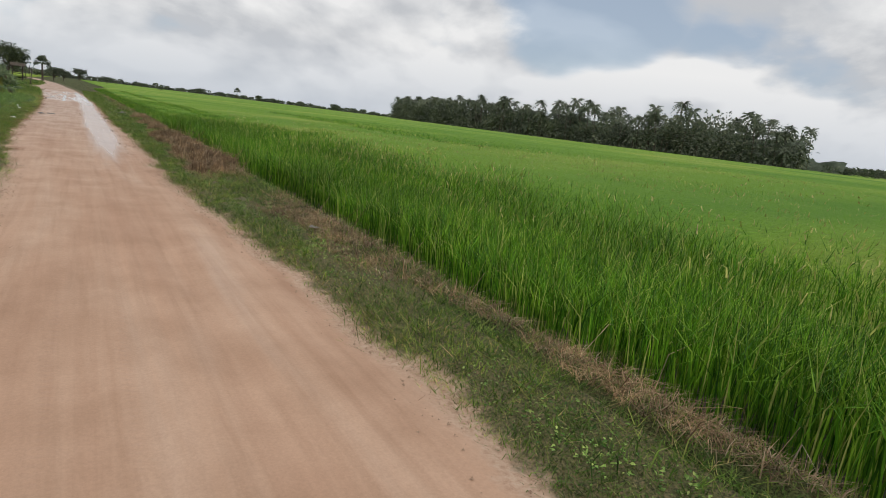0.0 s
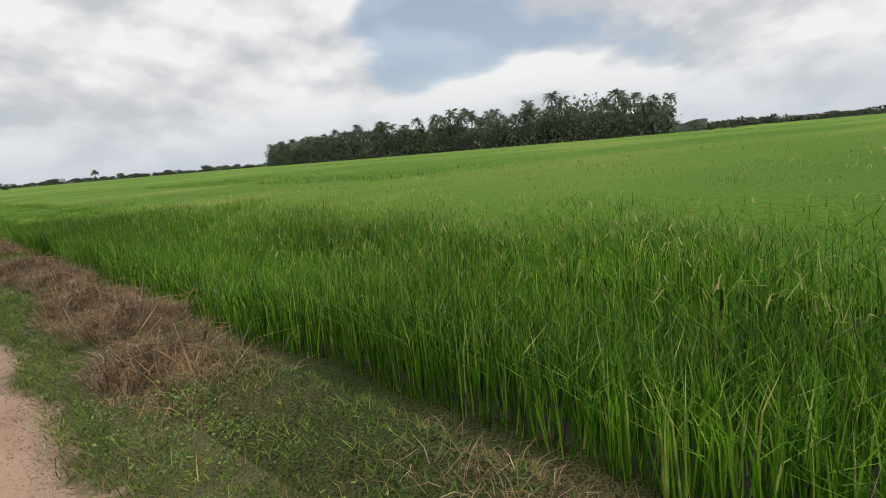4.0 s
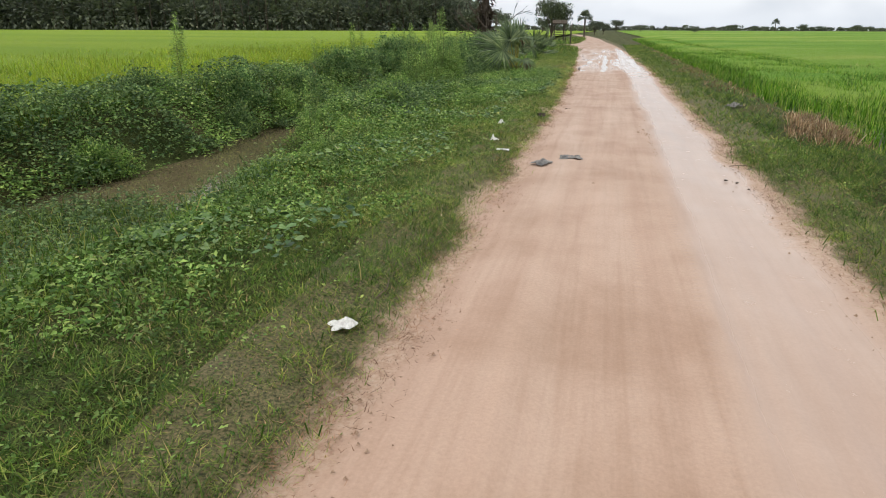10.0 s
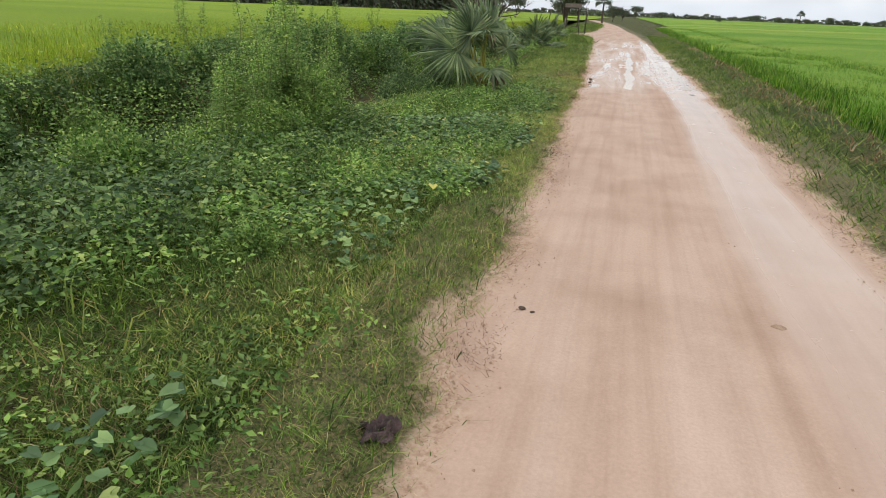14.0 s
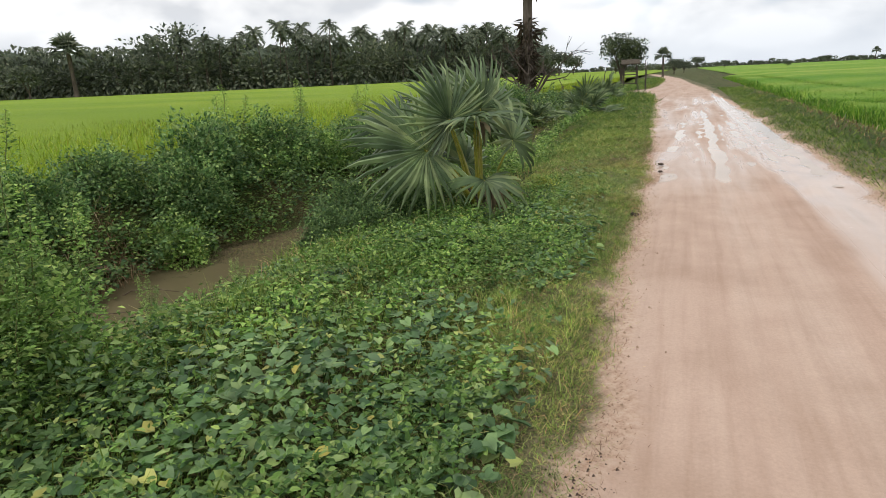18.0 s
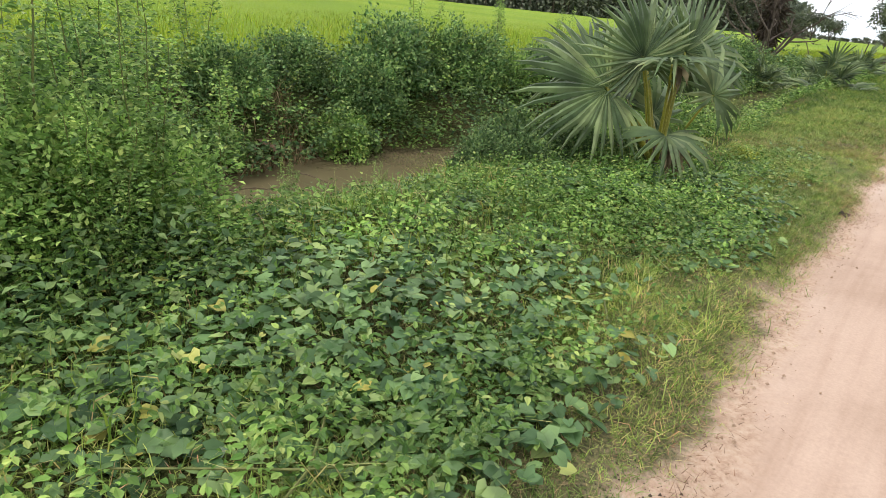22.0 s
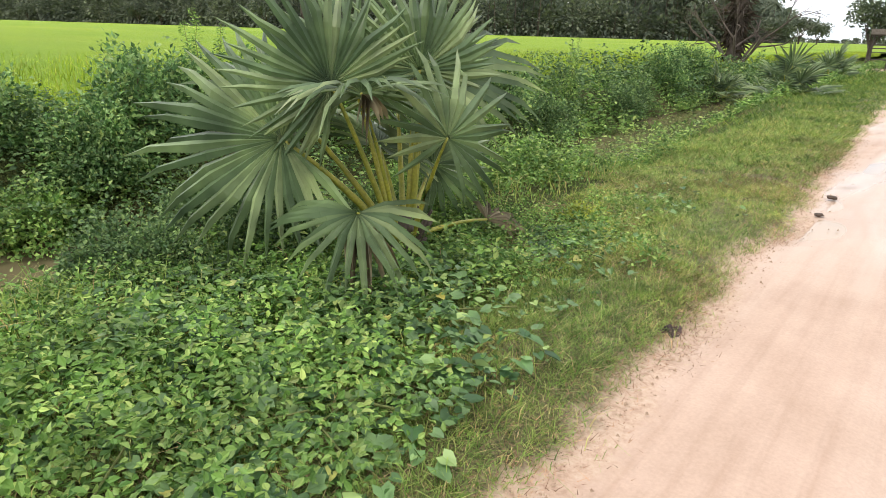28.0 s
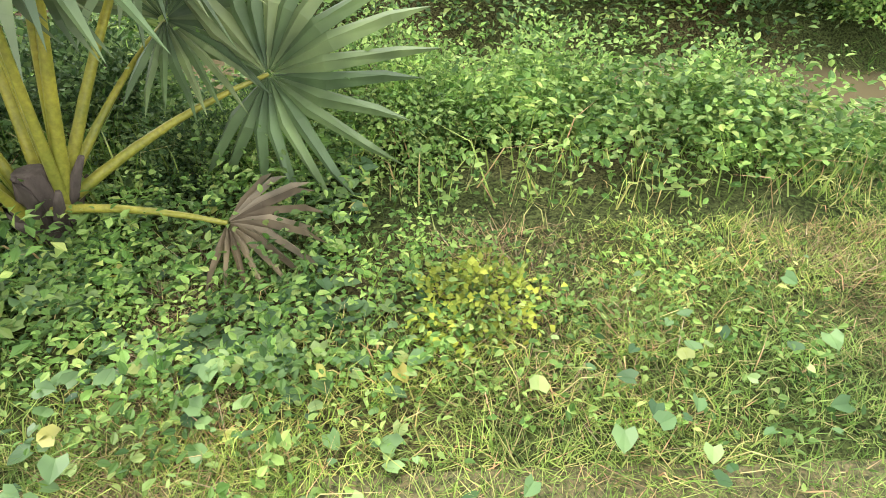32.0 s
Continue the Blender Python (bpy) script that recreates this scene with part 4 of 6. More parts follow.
stand("root_litter", [thatch(-9, 20, 42000, 1470), thatch(20, 46, 40000, 1475)],
      leafy("dead_root_litter", [(0.0, (0.10, 0.055, 0.035)), (0.5, (0.23, 0.14, 0.085)), (1.0, (0.42, 0.29, 0.19))], 1.5, thin=0.1, rough=0.9),
      "brown matted roots and dead blades along the road edges", "litter")
stand("dead_grass", [
    straw(1.4, 3.1, -9, 6.5, 2900, 0.085, 0.0048, 400, (1.0, 4.0)), straw(1.4, 3.1, 6.5, 14, 1700, 0.14, 0.006, 410, (0.8, 3.0)),
    straw(1.4, 3.1, 14, 26, 700, 0.20, 0.009, 420, (0.5, 2.0)), straw(1.4, 3.1, 26, 75, 60, 0.13, 0.02, 430, (0.5, 2.0)),
    lawn(-10.8, -7.2, 9, 19.5, 1000, 0.30, 0.011, 440, 2, lambda x, y, r: (y < 17 + 0.7 * x + 7.5 + 3 * r.random(len(x)))),
    lawn(-8.7, -7.3, 33.6, 35.6, 260, 0.3, 0.010, 450, 2),
    lawn(-3.6, -1.6, 37.4, 45, 3600, 0.06, 0.004, 455, 1, lambda x, y, r: wave(x, y, 2.2, 456) > -0.2 + 0.5 * r.random(len(x)), (0.8, 2.2)),
    lawn(-6.6, -3.6, 9, 15.2, 500, 0.16, 0.007, 459, 2, lambda x, y, r: wave(x, y, 1.6, 461) > 0.1), lawn(-3.4, -1.4, 9, 37, 420, 0.07, 0.004, 457, 1, lambda x, y, r: wave(x, y, 2.2, 458) > 0.5 * r.random(len(x)), (0.8, 2.2)), lawn(1.0, 2.2, -9, 24, 500, 0.07, 0.004, 463, 1, lambda x, y, r: wave(x, y, 1.8, 464) > 0.5 * r.random(len(x)), (0.8, 2.2))], STRAW,
    "dead reddish brown grass and broken straw on the ridge", "dry grass")
stand("reed_stalks", [
    straw(1.6, 3.1, 2.5, 14, 26, 0.55, 0.010, 460, (0.8, 2.6)), straw(1.7, 3.1, -9, 2.5, 8, 0.4, 0.008, 470, (0.8, 2.4))], STRAW,
    "long bleached reed stalks lying across the dead grass", "dry reeds")


def reed_heap(seed, n, radius, height):
    r = np.random.default_rng(seed)
    a, d = r.uniform(0, 6.283, n), radius * np.sqrt(r.random(n))
    P = np.stack([np.cos(a) * d, np.sin(a) * d * 1.3, height * 0.75 * (1 - (d / radius) ** 2) * r.random(n)], 1)
    return blades(P, height * r.uniform(0.35, 1.0, n), 0.008 * r.uniform(0.5, 1.5, n), r.uniform(0.5, 2.2, n), seed + 1)


heap = thing("reed_heap", "heap of dead reddish brown reeds on the field edge", "dry reeds", "reed heaps by the field")
part("straw", reed_heap(480, 1500, 0.42, 0.25), STRAW, heap)
hr = np.random.default_rng(481)
for k in range(7):
    a, q = k * 2.4, hr.uniform(0.25, 0.45)
    tip = (math.cos(a) * (q + 0.25), math.sin(a) * (q + 0.3), hr.uniform(0.03, 0.34))
    part("reed", tube(arc((-math.cos(a) * 0.1, -math.sin(a) * 0.1, hr.uniform(0.1, 0.26)), tip, 0.05, 6), np.linspace(0.006, 0.003, 6), 4), STRAW, heap, "long bleached reed")
place(heap, [(2.0, 5.8, 0, 1.0), (2.25, 8.9, 40, 1.05), (2.35, 7.4, 100, 0.9), (2.3, 11.0, 10, 0.9), (2.2, 13.6, 70, 1.0), (2.2, 10.0, 150, 0.8),
             (2.35, 17.5, 30, 0.7)], 0.05)

# ---- bushes ----
def bush(name, label, seed, radius, height, clusters, per, leaf, mat, group, ratio=0.3, tight=1.0):
    e = thing(name, label, "bush", group)
    leaves, wood = bush_parts(seed, radius, height, clusters, per, leaf, ratio, tight=tight)
    part("foliage", leaves, mat, e)
    part("wood", wood, TWIG, e)
    return e


b1 = bush("bush", "dense dark green bush on the canal bank", 500, 0.85, 1.15, 560, 12, 0.068, BUSH, "bushes along the canal")
place(b1, [(-8.3, 37.4, 0, 1.1), (-8.2, 39.1, 80, 1.05), (-8.6, 33.0, 150, 0.85), (-7.6, 41.2, 210, 1.0), (-8.9, 36.0, 260, 0.8), (-7.5, 43.4, 300, 1.05),
           (-8.0, 29.5, 20, 0.8), (-8.3, 27.0, 140, 0.85), (-8.2, 53.5, 100, 1.1), (-8.8, 57.0, 50, 1.2), (-8.35, 34.6, 90, 0.8), (-8.0, 36.7, 170, 0.85), (-8.7, 38.3, 310, 1.0)])
b2 = bush("bush", "bushy green shrub with broad leaves over the water", 520, 0.8, 0.95, 440, 11, 0.060, WEED, "bushes along the canal", 0.34)
place(b2, [(-7.6, 35.9, 30, 0.8), (-7.75, 34.0, 200, 0.62), (-7.9, 40.3, 120, 0.9), (-7.2, 42.4, 60, 0.8), (-8.0, 31.2, 0, 0.8), (-7.6, 22.0, 100, 0.7),
           (-6.4, 39.2, 10, 0.7), (-7.9, 19.0, 60, 0.75), (-3.9, 21.6, 90, 0.36), (-5.3, 24.4, 200, 0.5), (-4.1, 15.6, 40, 0.55), (-4.5, 16.2, 10, 0.8), (-4.9, 16.8, 100, 0.8), (-4.2, 15.9, 200, 0.6),
           (-4.7, 26.3, 160, 0.7), (-5.2, 28.6, 250, 0.7), (-5.1, 17.6, 20, 0.5), (-5.3, 25.4, 170, 0.5), (-5.4, 29.6, 270, 0.55), (-5.3, 27.2, 330, 0.5), (-7.7, 17.6, 30, 0.7), (-8.4, 20.0, 80, 0.8), (-7.8, 28.0, 10, 0.7), (-3.2, 27.6, 300, 0.32), (-5.6, 41.2, 110, 0.36)])
b5 = bush("bush", "loose light green shrub with small leaves on the near bank", 530, 0.75, 0.95, 900, 13, 0.034, SHRUB, "bushes along the canal", 0.36)
place(b5, [(-4.55, 38.2, 20, 0.8), (-4.75, 39.0, 140, 0.85), (-4.5, 39.9, 250, 0.7), (-5.0, 38.6, 300, 0.8), (-4.2, 37.6, 80, 0.5), (-4.4, 40.6, 10, 0.45), (-4.8, 41.2, 90, 0.5)])
b3 = bush("bush", "dark fine-leaved bush beside the water", 540, 0.7, 0.85, 460, 11, 0.05, BUSH_DARK, "bushes along the canal", 0.36)
place(b3, [(-5.1, 36.3, 0, 0.95), (-4.7, 37.5, 100, 0.75), (-7.2, 44.8, 50, 1.15), (-7.3, 48.6, 160, 1.1), (-5.7, 37.4, 220, 0.8), (-7.9, 50.8, 300, 1.0),
           (-4.5, 35.6, 30, 0.6), (-4.35, 36.3, 120, 0.7), (-4.9, 35.5, 70, 0.7), (-4.75, 36.7, 10, 0.8), (-4.2, 37.3, 200, 0.6), (-8.6, 21.0, 10, 0.9), (-8.9, 24.8, 70, 0.9), (-7.8, 26.0, 260, 0.8), (-6.1, 27.4, 40, 0.7)])


def tall_weed(seed, height, leaf, mat):
    """Upright stems set with sprays of leaves all the way up."""
    r = np.random.default_rng(seed)
    wood, cards = [], []
    for k in range(3):
        top = np.array([r.normal(0, 0.14), r.normal(0, 0.14), height * r.uniform(0.7, 1.0)])
        line = arc((r.normal(0, 0.05), r.normal(0, 0.05), 0), top, 0.0, 9)
        line[:, :2] += r.normal(0, 0.02, (9, 2))
        wood.append(tube(line, np.linspace(0.009, 0.003, 9), 5))
        n = 520
        t = r.uniform(0.1, 1.0, n)
        P = np.stack([np.interp(t, np.linspace(0, 1, 9), line[:, i]) for i in range(3)], 1)
        out = np.concatenate([r.normal(0, 1, (n, 2)), r.uniform(-0.3, 0.5, (n, 1))], 1)
        P = P + unit(out) * (r.uniform(0.0, 0.30, n) * (1.12 - t))[:, None]
        cards.append(leaf_cards(P, out, leaf * r.uniform(0.6, 1.3, n) * (1.2 - 0.6 * t), 0.3, 0.1, seed + k))
    return wood, join(cards)


for seed, spots in ((600, [(-4.85, 31.3, 0, 1.0), (-5.3, 32.1, 40, 0.95), (-5.0, 30.7, 100, 0.9), (-4.6, 31.8, 200, 0.75), (-5.6, 31.4, 10, 0.9), (-4.5, 31.0, 150, 0.7), (-5.15, 31.7, 60, 0.85), (-5.75, 31.0, 230, 0.8), (-4.65, 30.3, 310, 0.75)]),
                    (610, [(-5.2, 31.2, 80, 0.95), (-5.4, 30.5, 160, 0.9), (-4.9, 32.4, 250, 0.7), (-4.95, 31.05, 30, 0.85), (-5.5, 32.0, 190, 0.8), (-5.05, 30.2, 280, 0.8), (-4.4, 31.5, 20, 0.6), (-8.4, 38.3, 0, 0.9), (-8.5, 34.3, 30, 0.9), (-8.6, 40.6, 90, 0.95)]),
                    (620, [(-4.4, 22.4, 0, 0.55), (-9.9, 27.2, 40, 0.9), (-8.2, 42.5, 120, 0.8), (-7.6, 46.4, 60, 0.85), (-9.6, 33.5, 0, 0.6), (-5.5, 33.4, 0, 0.35), (-5.3, 34.3, 0, 0.3)])):
    e = thing("tall_weed", "tall upright weed with leafy branching stems", "weed", "tall weeds on the banks")
    wood, cards = tall_weed(seed, 2.15, 0.060, SHRUB)
    for w in wood:
        part("stem", w, STEM, e)
    part("foliage", cards, SHRUB, e)
    place(e, spots)
b4 = bush("bush", "tall loose green bush between road and canal", 560, 0.8, 1.10, 1150, 12, 0.046, SHRUB, "bushes along the canal", 0.3, 1.25)
place(b4, [(-4.85, 31.5, 0, 1.0), (-5.7, 30.6, 120, 0.95), (-4.7, 30.5, 200, 0.65), (-5.6, 32.3, 60, 0.62), (-5.5, 31.5, 250, 0.95)])

# ---- creepers with heart-shaped leaves ----
def creeper_points(x0, x1, y0, y1, density, seed, cut):
    x, y = scatter(x0, x1, y0, y1, density, seed)
    r = np.random.default_rng(seed + 1)
    keep = (x < road_l(y) - 0.22 - 0.25 * r.random(len(x))) & (x > water_n(y) + 0.15)
    keep &= wave(x, y, 1.2, 71) + 0.5 * wave(x, y, 3.5, 72) > cut + r.uniform(-0.3, 0.3, len(x))
    x, y = x[keep], y[keep]
    mound = 0.08 + 0.07 * np.clip(wave(x, y, 2.4, 73), -0.8, 1)
    z = land(x, y) + np.maximum(mound, 0.03) * r.uniform(0.5, 1.25, len(x))
    return np.stack([x, y, z], 1), r


def creepers(x0, x1, y0, y1, density, seed, cut, size):
    P, r = creeper_points(x0, x1, y0, y1, density, seed, cut)
    n = len(P)
    az = r.uniform(0, 6.283, n)
    along = np.stack([np.cos(az), np.sin(az), r.uniform(-0.32, 0.1, n)], 1)
    up = np.array([0, 0, 1.0]) + r.normal(0, 0.30, (n, 3))
    return heart_leaves(P, along, up, size * r.uniform(0.5, 1.25, n) ** 1.6)


mat_of_leaves = [creepers(-5.6, -1.9, 29.4, 36.2, 470, 700, -0.20, 0.064), creepers(-4.4, -2.75, 36.2, 38.1, 560, 710, -0.35, 0.052), creepers(-3.3, -2.25, 36.3, 38.4, 170, 717, -0.5, 0.046), creepers(-3.2, -2.0, 38.2, 41.0, 26, 715, -0.5, 0.046),
                 creepers(-5.2, -2.3, 25.0, 29.4, 190, 720, 0.0, 0.062), creepers(-5.2, -2.6, 22.5, 25.0, 110, 724, -0.1, 0.055), creepers(-5.2, -2.4, 18, 22.5, 90, 722, -0.2, 0.058), creepers(-5.0, -3.5, 15.5, 19, 120, 730, 0.2, 0.062)]
stand("creeper_mat", mat_of_leaves, CREEPER, "mat of creeping vine with heart-shaped green leaves", "creeper")
vine = thing("creeper", "trailing vine with rounded heart-shaped leaves beside the road", "creeper")
hearts = [np_mesh("leaf", *heart_leaves(np.zeros((1, 3)), np.array([[0.0, 1.0, -0.15 * (k - 1)]]), np.array([[0.1 * k, 0, 1.0]]), 0.068 - 0.008 * k), CREEPER) for k in range(4)]
P, r = creeper_points(-3.3, -1.9, 30.6, 37.6, 60, 750, -0.6)
for k, q in enumerate(P[:260]):
    leaf = child("leaf", hearts[k % 4], vine)
    leaf.matrix_basis = pose(*(q + [0, 0, 0.05]), r.uniform(-30, 20), r.uniform(-25, 25), r.uniform(0, 360))
for k in range(12):
    x, y = -2.25 - 0.07 * (k % 4), 31.0 + 0.5 * k
    pts = [(x - 0.18 * j + r.normal(0, 0.05), y + 0.22 * j * (-1) ** k + r.normal(0, 0.05), 0) for j in range(6)]
    pts = [(a, b, floor_at(a, b) + 0.07) for a, b, _ in pts]
    part("runner", tube(pts, np.linspace(0.006, 0.003, 6), 5), STEM, vine)


# ---- young fan palms ----
def fan_leaf(seed, R, segs=24, span=300, joined=0.38, droop=0.12, cup=0.10):
    """A pleated fan: segments joined to half their length, free pointed ends beyond. The hub is the origin, +y the midrib, +z up."""
    r = np.random.default_rng(seed)
    V, F = [], []
    step = radians(span) / segs
    for k in range(segs):
        a = -radians(span) / 2 + (k + 0.5) * step
        c = abs(a) / (radians(span) / 2)
        length = R * (1.0 - 0.28 * c) * r.uniform(0.9, 1.06)
        dr = droop * r.uniform(0.5, 1.6) + (0.35 if r.random() < 0.12 else 0.0)
        o = len(V)

        def at(ang, dist, lift):
            f = dist / R
            return (math.sin(ang) * dist, math.cos(ang) * dist, cup * R * math.sin(f * 2.4) * (1 - 0.4 * c) - dr * R * f ** 3 + lift)

        half, q = step / 2 * 1.02, joined * (0.9 + 0.2 * r.random())
        ridge = 0.020 * R / 0.8 * 36 / segs
        tipa = a + r.normal(0, 0.05)
        for d, w in ((0.03, 0.6), (q * 0.5, 1.0), (q, 1.0)):
            V += [at(a - half * w, d * length, 0), at(a, d * length, ridge * (d + 0.1) * 2), at(a + half * w, d * length, 0)]
        w2 = math.tan(half) * q * length * 0.62 / (0.78 * length)
        V += [at(tipa - w2, 0.78 * length, 0), at(tipa, 0.78 * length, ridge), at(tipa + w2, 0.78 * length, 0), at(tipa, length, 0)]
        for row in range(3):
            p = o + row * 3
            F += [(p, p + 1, p + 4), (p, p + 4, p + 3), (p + 1, p + 2, p + 5), (p + 1, p + 5, p + 4)]
        F += [(o + 9, o + 10, o + 12), (o + 10, o + 11, o + 12)]
    return np.array(V), np.array(F)


def fan_frame(ahead, lift):
    """Rows of the fan's own axes: midrib, and a face turned by lift."""
    y = unit(np.asarray(ahead, float))
    z = unit(np.asarray(lift, float) - y * np.dot(lift, y))
    return np.stack([np.cross(y, z), y, z])


def add_fan(palm, base, hub, ahead, face, R, seed, mat=None, segs=20, span=290, droop=0.12, label=""):
    base, hub = np.array(base), np.array(hub)
    line = arc(base, hub, 0.05 * np.linalg.norm(hub - base), 7)
    stalk = part("stalk", tube(line, np.linspace(0.022, 0.008, 7) * (R / 0.8 + 0.2), 7), PETIOLE, palm, "yellow green leaf stalk", True)
    V, F = fan_leaf(seed, R, segs, span, 0.50 if segs > 24 else 0.40, droop)
    V = V @ fan_frame(ahead, face) + hub
    part("fan", (V, F), mat or FAN, stalk, label or "pleated grey green fan blade")
    return stalk


def stub(seed, radius, height, n=9):
    """The short stem wrapped in old broken leaf bases."""
    r = np.random.default_rng(seed)
    parts = [tube([(0, 0, -0.1), (0, 0, height * 0.5), (0, 0, height)], [radius, radius * 0.9, radius * 0.6], 9)]
    for k in range(n):
        a = k * 2.4
        c, s = math.cos(a), math.sin(a)
        h = height * (0.2 + 0.7 * k / n)
        parts.append(tube(arc((c * radius * 0.7, s * radius * 0.7, h * 0.4), (c * radius * 1.9, s * radius * 1.9, h + 0.10 + 0.05 * r.random()), 0.01, 4),
                          [0.03, 0.026, 0.02, 0.012], 5))
    return join(parts)


PB = np.array((-3.62, 36.88, 0.0))
palm = thing("fan_palm", "young stemless fan palm with broad pleated leaves on yellow stalks", "palm", "young fan palms", tuple(PB))
part("stem", stub(800, 0.10, 0.28), BARK, palm, "dark stub of old leaf bases", True)
# hub of each leaf, the way its midrib points, the way its face looks, radius
for k, (hub, ahead, face, R, kind) in enumerate([
        ((-3.35, 36.22, 0.50), (0.60, -0.62, -0.42), (0.42, -0.40, 0.82), 0.58, "tips"),
        ((-3.99, 36.23, 0.82), (-0.6, -0.42, 0.02), (0.45, -0.75, 0.55), 0.96, ""),
        ((-3.75, 37.10, 1.16), (-0.05, 0.25, 0.9), (0.8, -0.55, 0.15), 0.72, ""),
        ((-3.186, 36.748, 0.873), (-0.15, 0.45, 0.75), (0.85, -0.2, 0.45), 0.58, "star"),
        ((-3.72, 37.18, 1.20), (0.15, 0.9, 0.25), (0.5, -0.3, 0.8), 0.92, ""),
        ((-4.06, 37.66, 0.45), (0.05, 0.9, 0.28), (0.85, -0.1, 0.5), 0.72, "star"),
        ((-4.22, 37.25, 0.62), (-0.55, 0.6, 0.15), (0.5, 0.1, 0.85), 0.62, ""),
        ((-4.35, 36.55, 0.95), (-0.85, -0.2, 0.3), (0.4, -0.6, 0.8), 0.82, ""),
        ((-4.10, 37.30, 1.02), (-0.5, 0.65, 0.4), (0.6, -0.3, 0.7), 0.78, ""),
        ((-3.80, 36.45, 1.14), (-0.35, -0.35, 0.8), (0.7, -0.65, 0.25), 0.72, ""),
        ((-3.50, 36.40, 1.12), (0.5, -0.35, 0.10), (0.05, -0.05, 1.0), 0.56, "dry"),
        ((-3.62, 37.00, 1.22), (0.15, 0.2, 0.95), (0.85, -0.5, 0.0), 0.66, ""),
        ((-3.95, 36.75, 1.15), (-0.3, 0.1, 0.9), (0.75, -0.65, 0.2), 0.68, "")]):
    hub, R = (np.array(hub) - PB) * [1.06, 1.06, 1.02], R * 1.05
    out = unit(hub * [1, 1, 0])
    add_fan(palm, out * 0.08 + [0, 0, 0.12], hub, ahead, face, R, 810 + k, None, 20 if kind in ("star", "tips") else 34, {"star": 300, "tips": 235}.get(kind, 290), 0.34 if kind == "tips" else 0.16)
    if kind in ("tips", "dry"):
        V, F = fan_leaf(850 + k, R * (0.9 if kind == "tips" else 0.5), 6, 60, 0.45, 0.45)
        part("dry_segment", (V @ fan_frame(np.array(ahead) + [0.25, 0.1, -0.55], face) + hub - [0, 0, 0.012], F), FAN_DRY, palm, "withered brown leaf segments")
V, F = fan_leaf(870, 0.42, 14, 170, 0.4, 0.3)
hub = np.array((-3.46, 37.62, 0.14)) - PB
part("stalk", tube(arc((0.05, 0.06, 0.14), hub, 0.03, 6), np.linspace(0.02, 0.010, 6), 6), PETIOLE, palm, "fallen yellow leaf stalk", True)
part("withered_fan", (V @ fan_frame((0.2, 0.9, -0.1), (0.3, 0, 1)) + hub, F), FAN_DRY, palm, "withered brown fan lying on the ground")


def small_palm(seed, n, R):
    r = np.random.default_rng(seed)
    e = thing("fan_palm", "bushy young fan palm on the canal bank", "palm", "young fan palms")
    part("stem", stub(seed, 0.09, 0.25), BARK, e, "", True)
    for k in range(n):
        a, el = k * 2.4 + r.normal(0, 0.2), r.uniform(0.25, 1.35)
        d = np.array((math.cos(a) * math.cos(el), math.sin(a) * math.cos(el), math.sin(el)))
        add_fan(e, d * [0.08, 0.08, 0] + [0, 0, 0.1], d * r.uniform(0.6, 1.0), d + [0, 0, -0.1], unit(np.array((-d[0], -d[1], 1.2))), R * r.uniform(0.75, 1.1), seed + k)
    return e


place(small_palm(900, 12, 0.72), [(-5.2, 56.0, 0, 1.15), (-6.6, 59.5, 120, 1.1), (-5.6, 66.0, 60, 1.1), (-6.2, 71.0, 200, 1.2), (-7.6, 57.5, 280, 0.9)])

# ---- trees ----
def frond(base, az, rise, length, droop, n=6):
    """A coconut frond: an arched rib with hanging leaflets on both sides."""
    d = np.array((math.cos(az), math.sin(az), 0.0))
    t = np.linspace(0, 1, n)
    line = np.asarray(base) + d * (length * t * math.cos(rise))[:, None] * 1.0
    line[:, 2] += length * (math.sin(rise) * t - droop * t ** 2)
    side = np.array((-d[1], d[0], 0.0))
    V, F = [], []
    for k in range(n - 1):
        p, q = line[k], line[k + 1]
        w = length * 0.20 * math.sin(math.pi * (0.12 + 0.80 * t[k]))
        for s in (-1, 1):
            o = len(V)
            tip = (p + q) / 2 + side * s * w + d * w * 0.45 - np.array((0, 0, 0.65 * w))
            V += [p, q, tip + d * 0.10, tip - d * 0.10]
            F += [(o, o + 1, o + 2), (o, o + 2, o + 3)]
    return np.array(V), np.array(F)


def coconut(seed, height):
    r = np.random.default_rng(seed)
    e = thing("coconut_palm", "tall coconut palm with drooping fronds in the grove", "palm", "coconut palms of the groves")
    lean = r.normal(0, 0.06, 2) * height
    line = np.array([(lean[0] * s ** 2, lean[1] * s ** 2, height * s) for s in np.linspace(0, 1, 7)])
    part("trunk", tube(line, np.linspace(0.22, 0.12, 7), 6), BARK, e)
    top = line[-1]
    geo = [frond(top, k * 2.399 + r.normal(0, 0.15), r.uniform(-0.5, 1.25), r.uniform(3.6, 4.8), r.uniform(0.35, 0.8)) for k in range(24)]
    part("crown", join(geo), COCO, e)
    return e, join(geo + [tube(line, np.linspace(0.22, 0.12, 7), 4)])


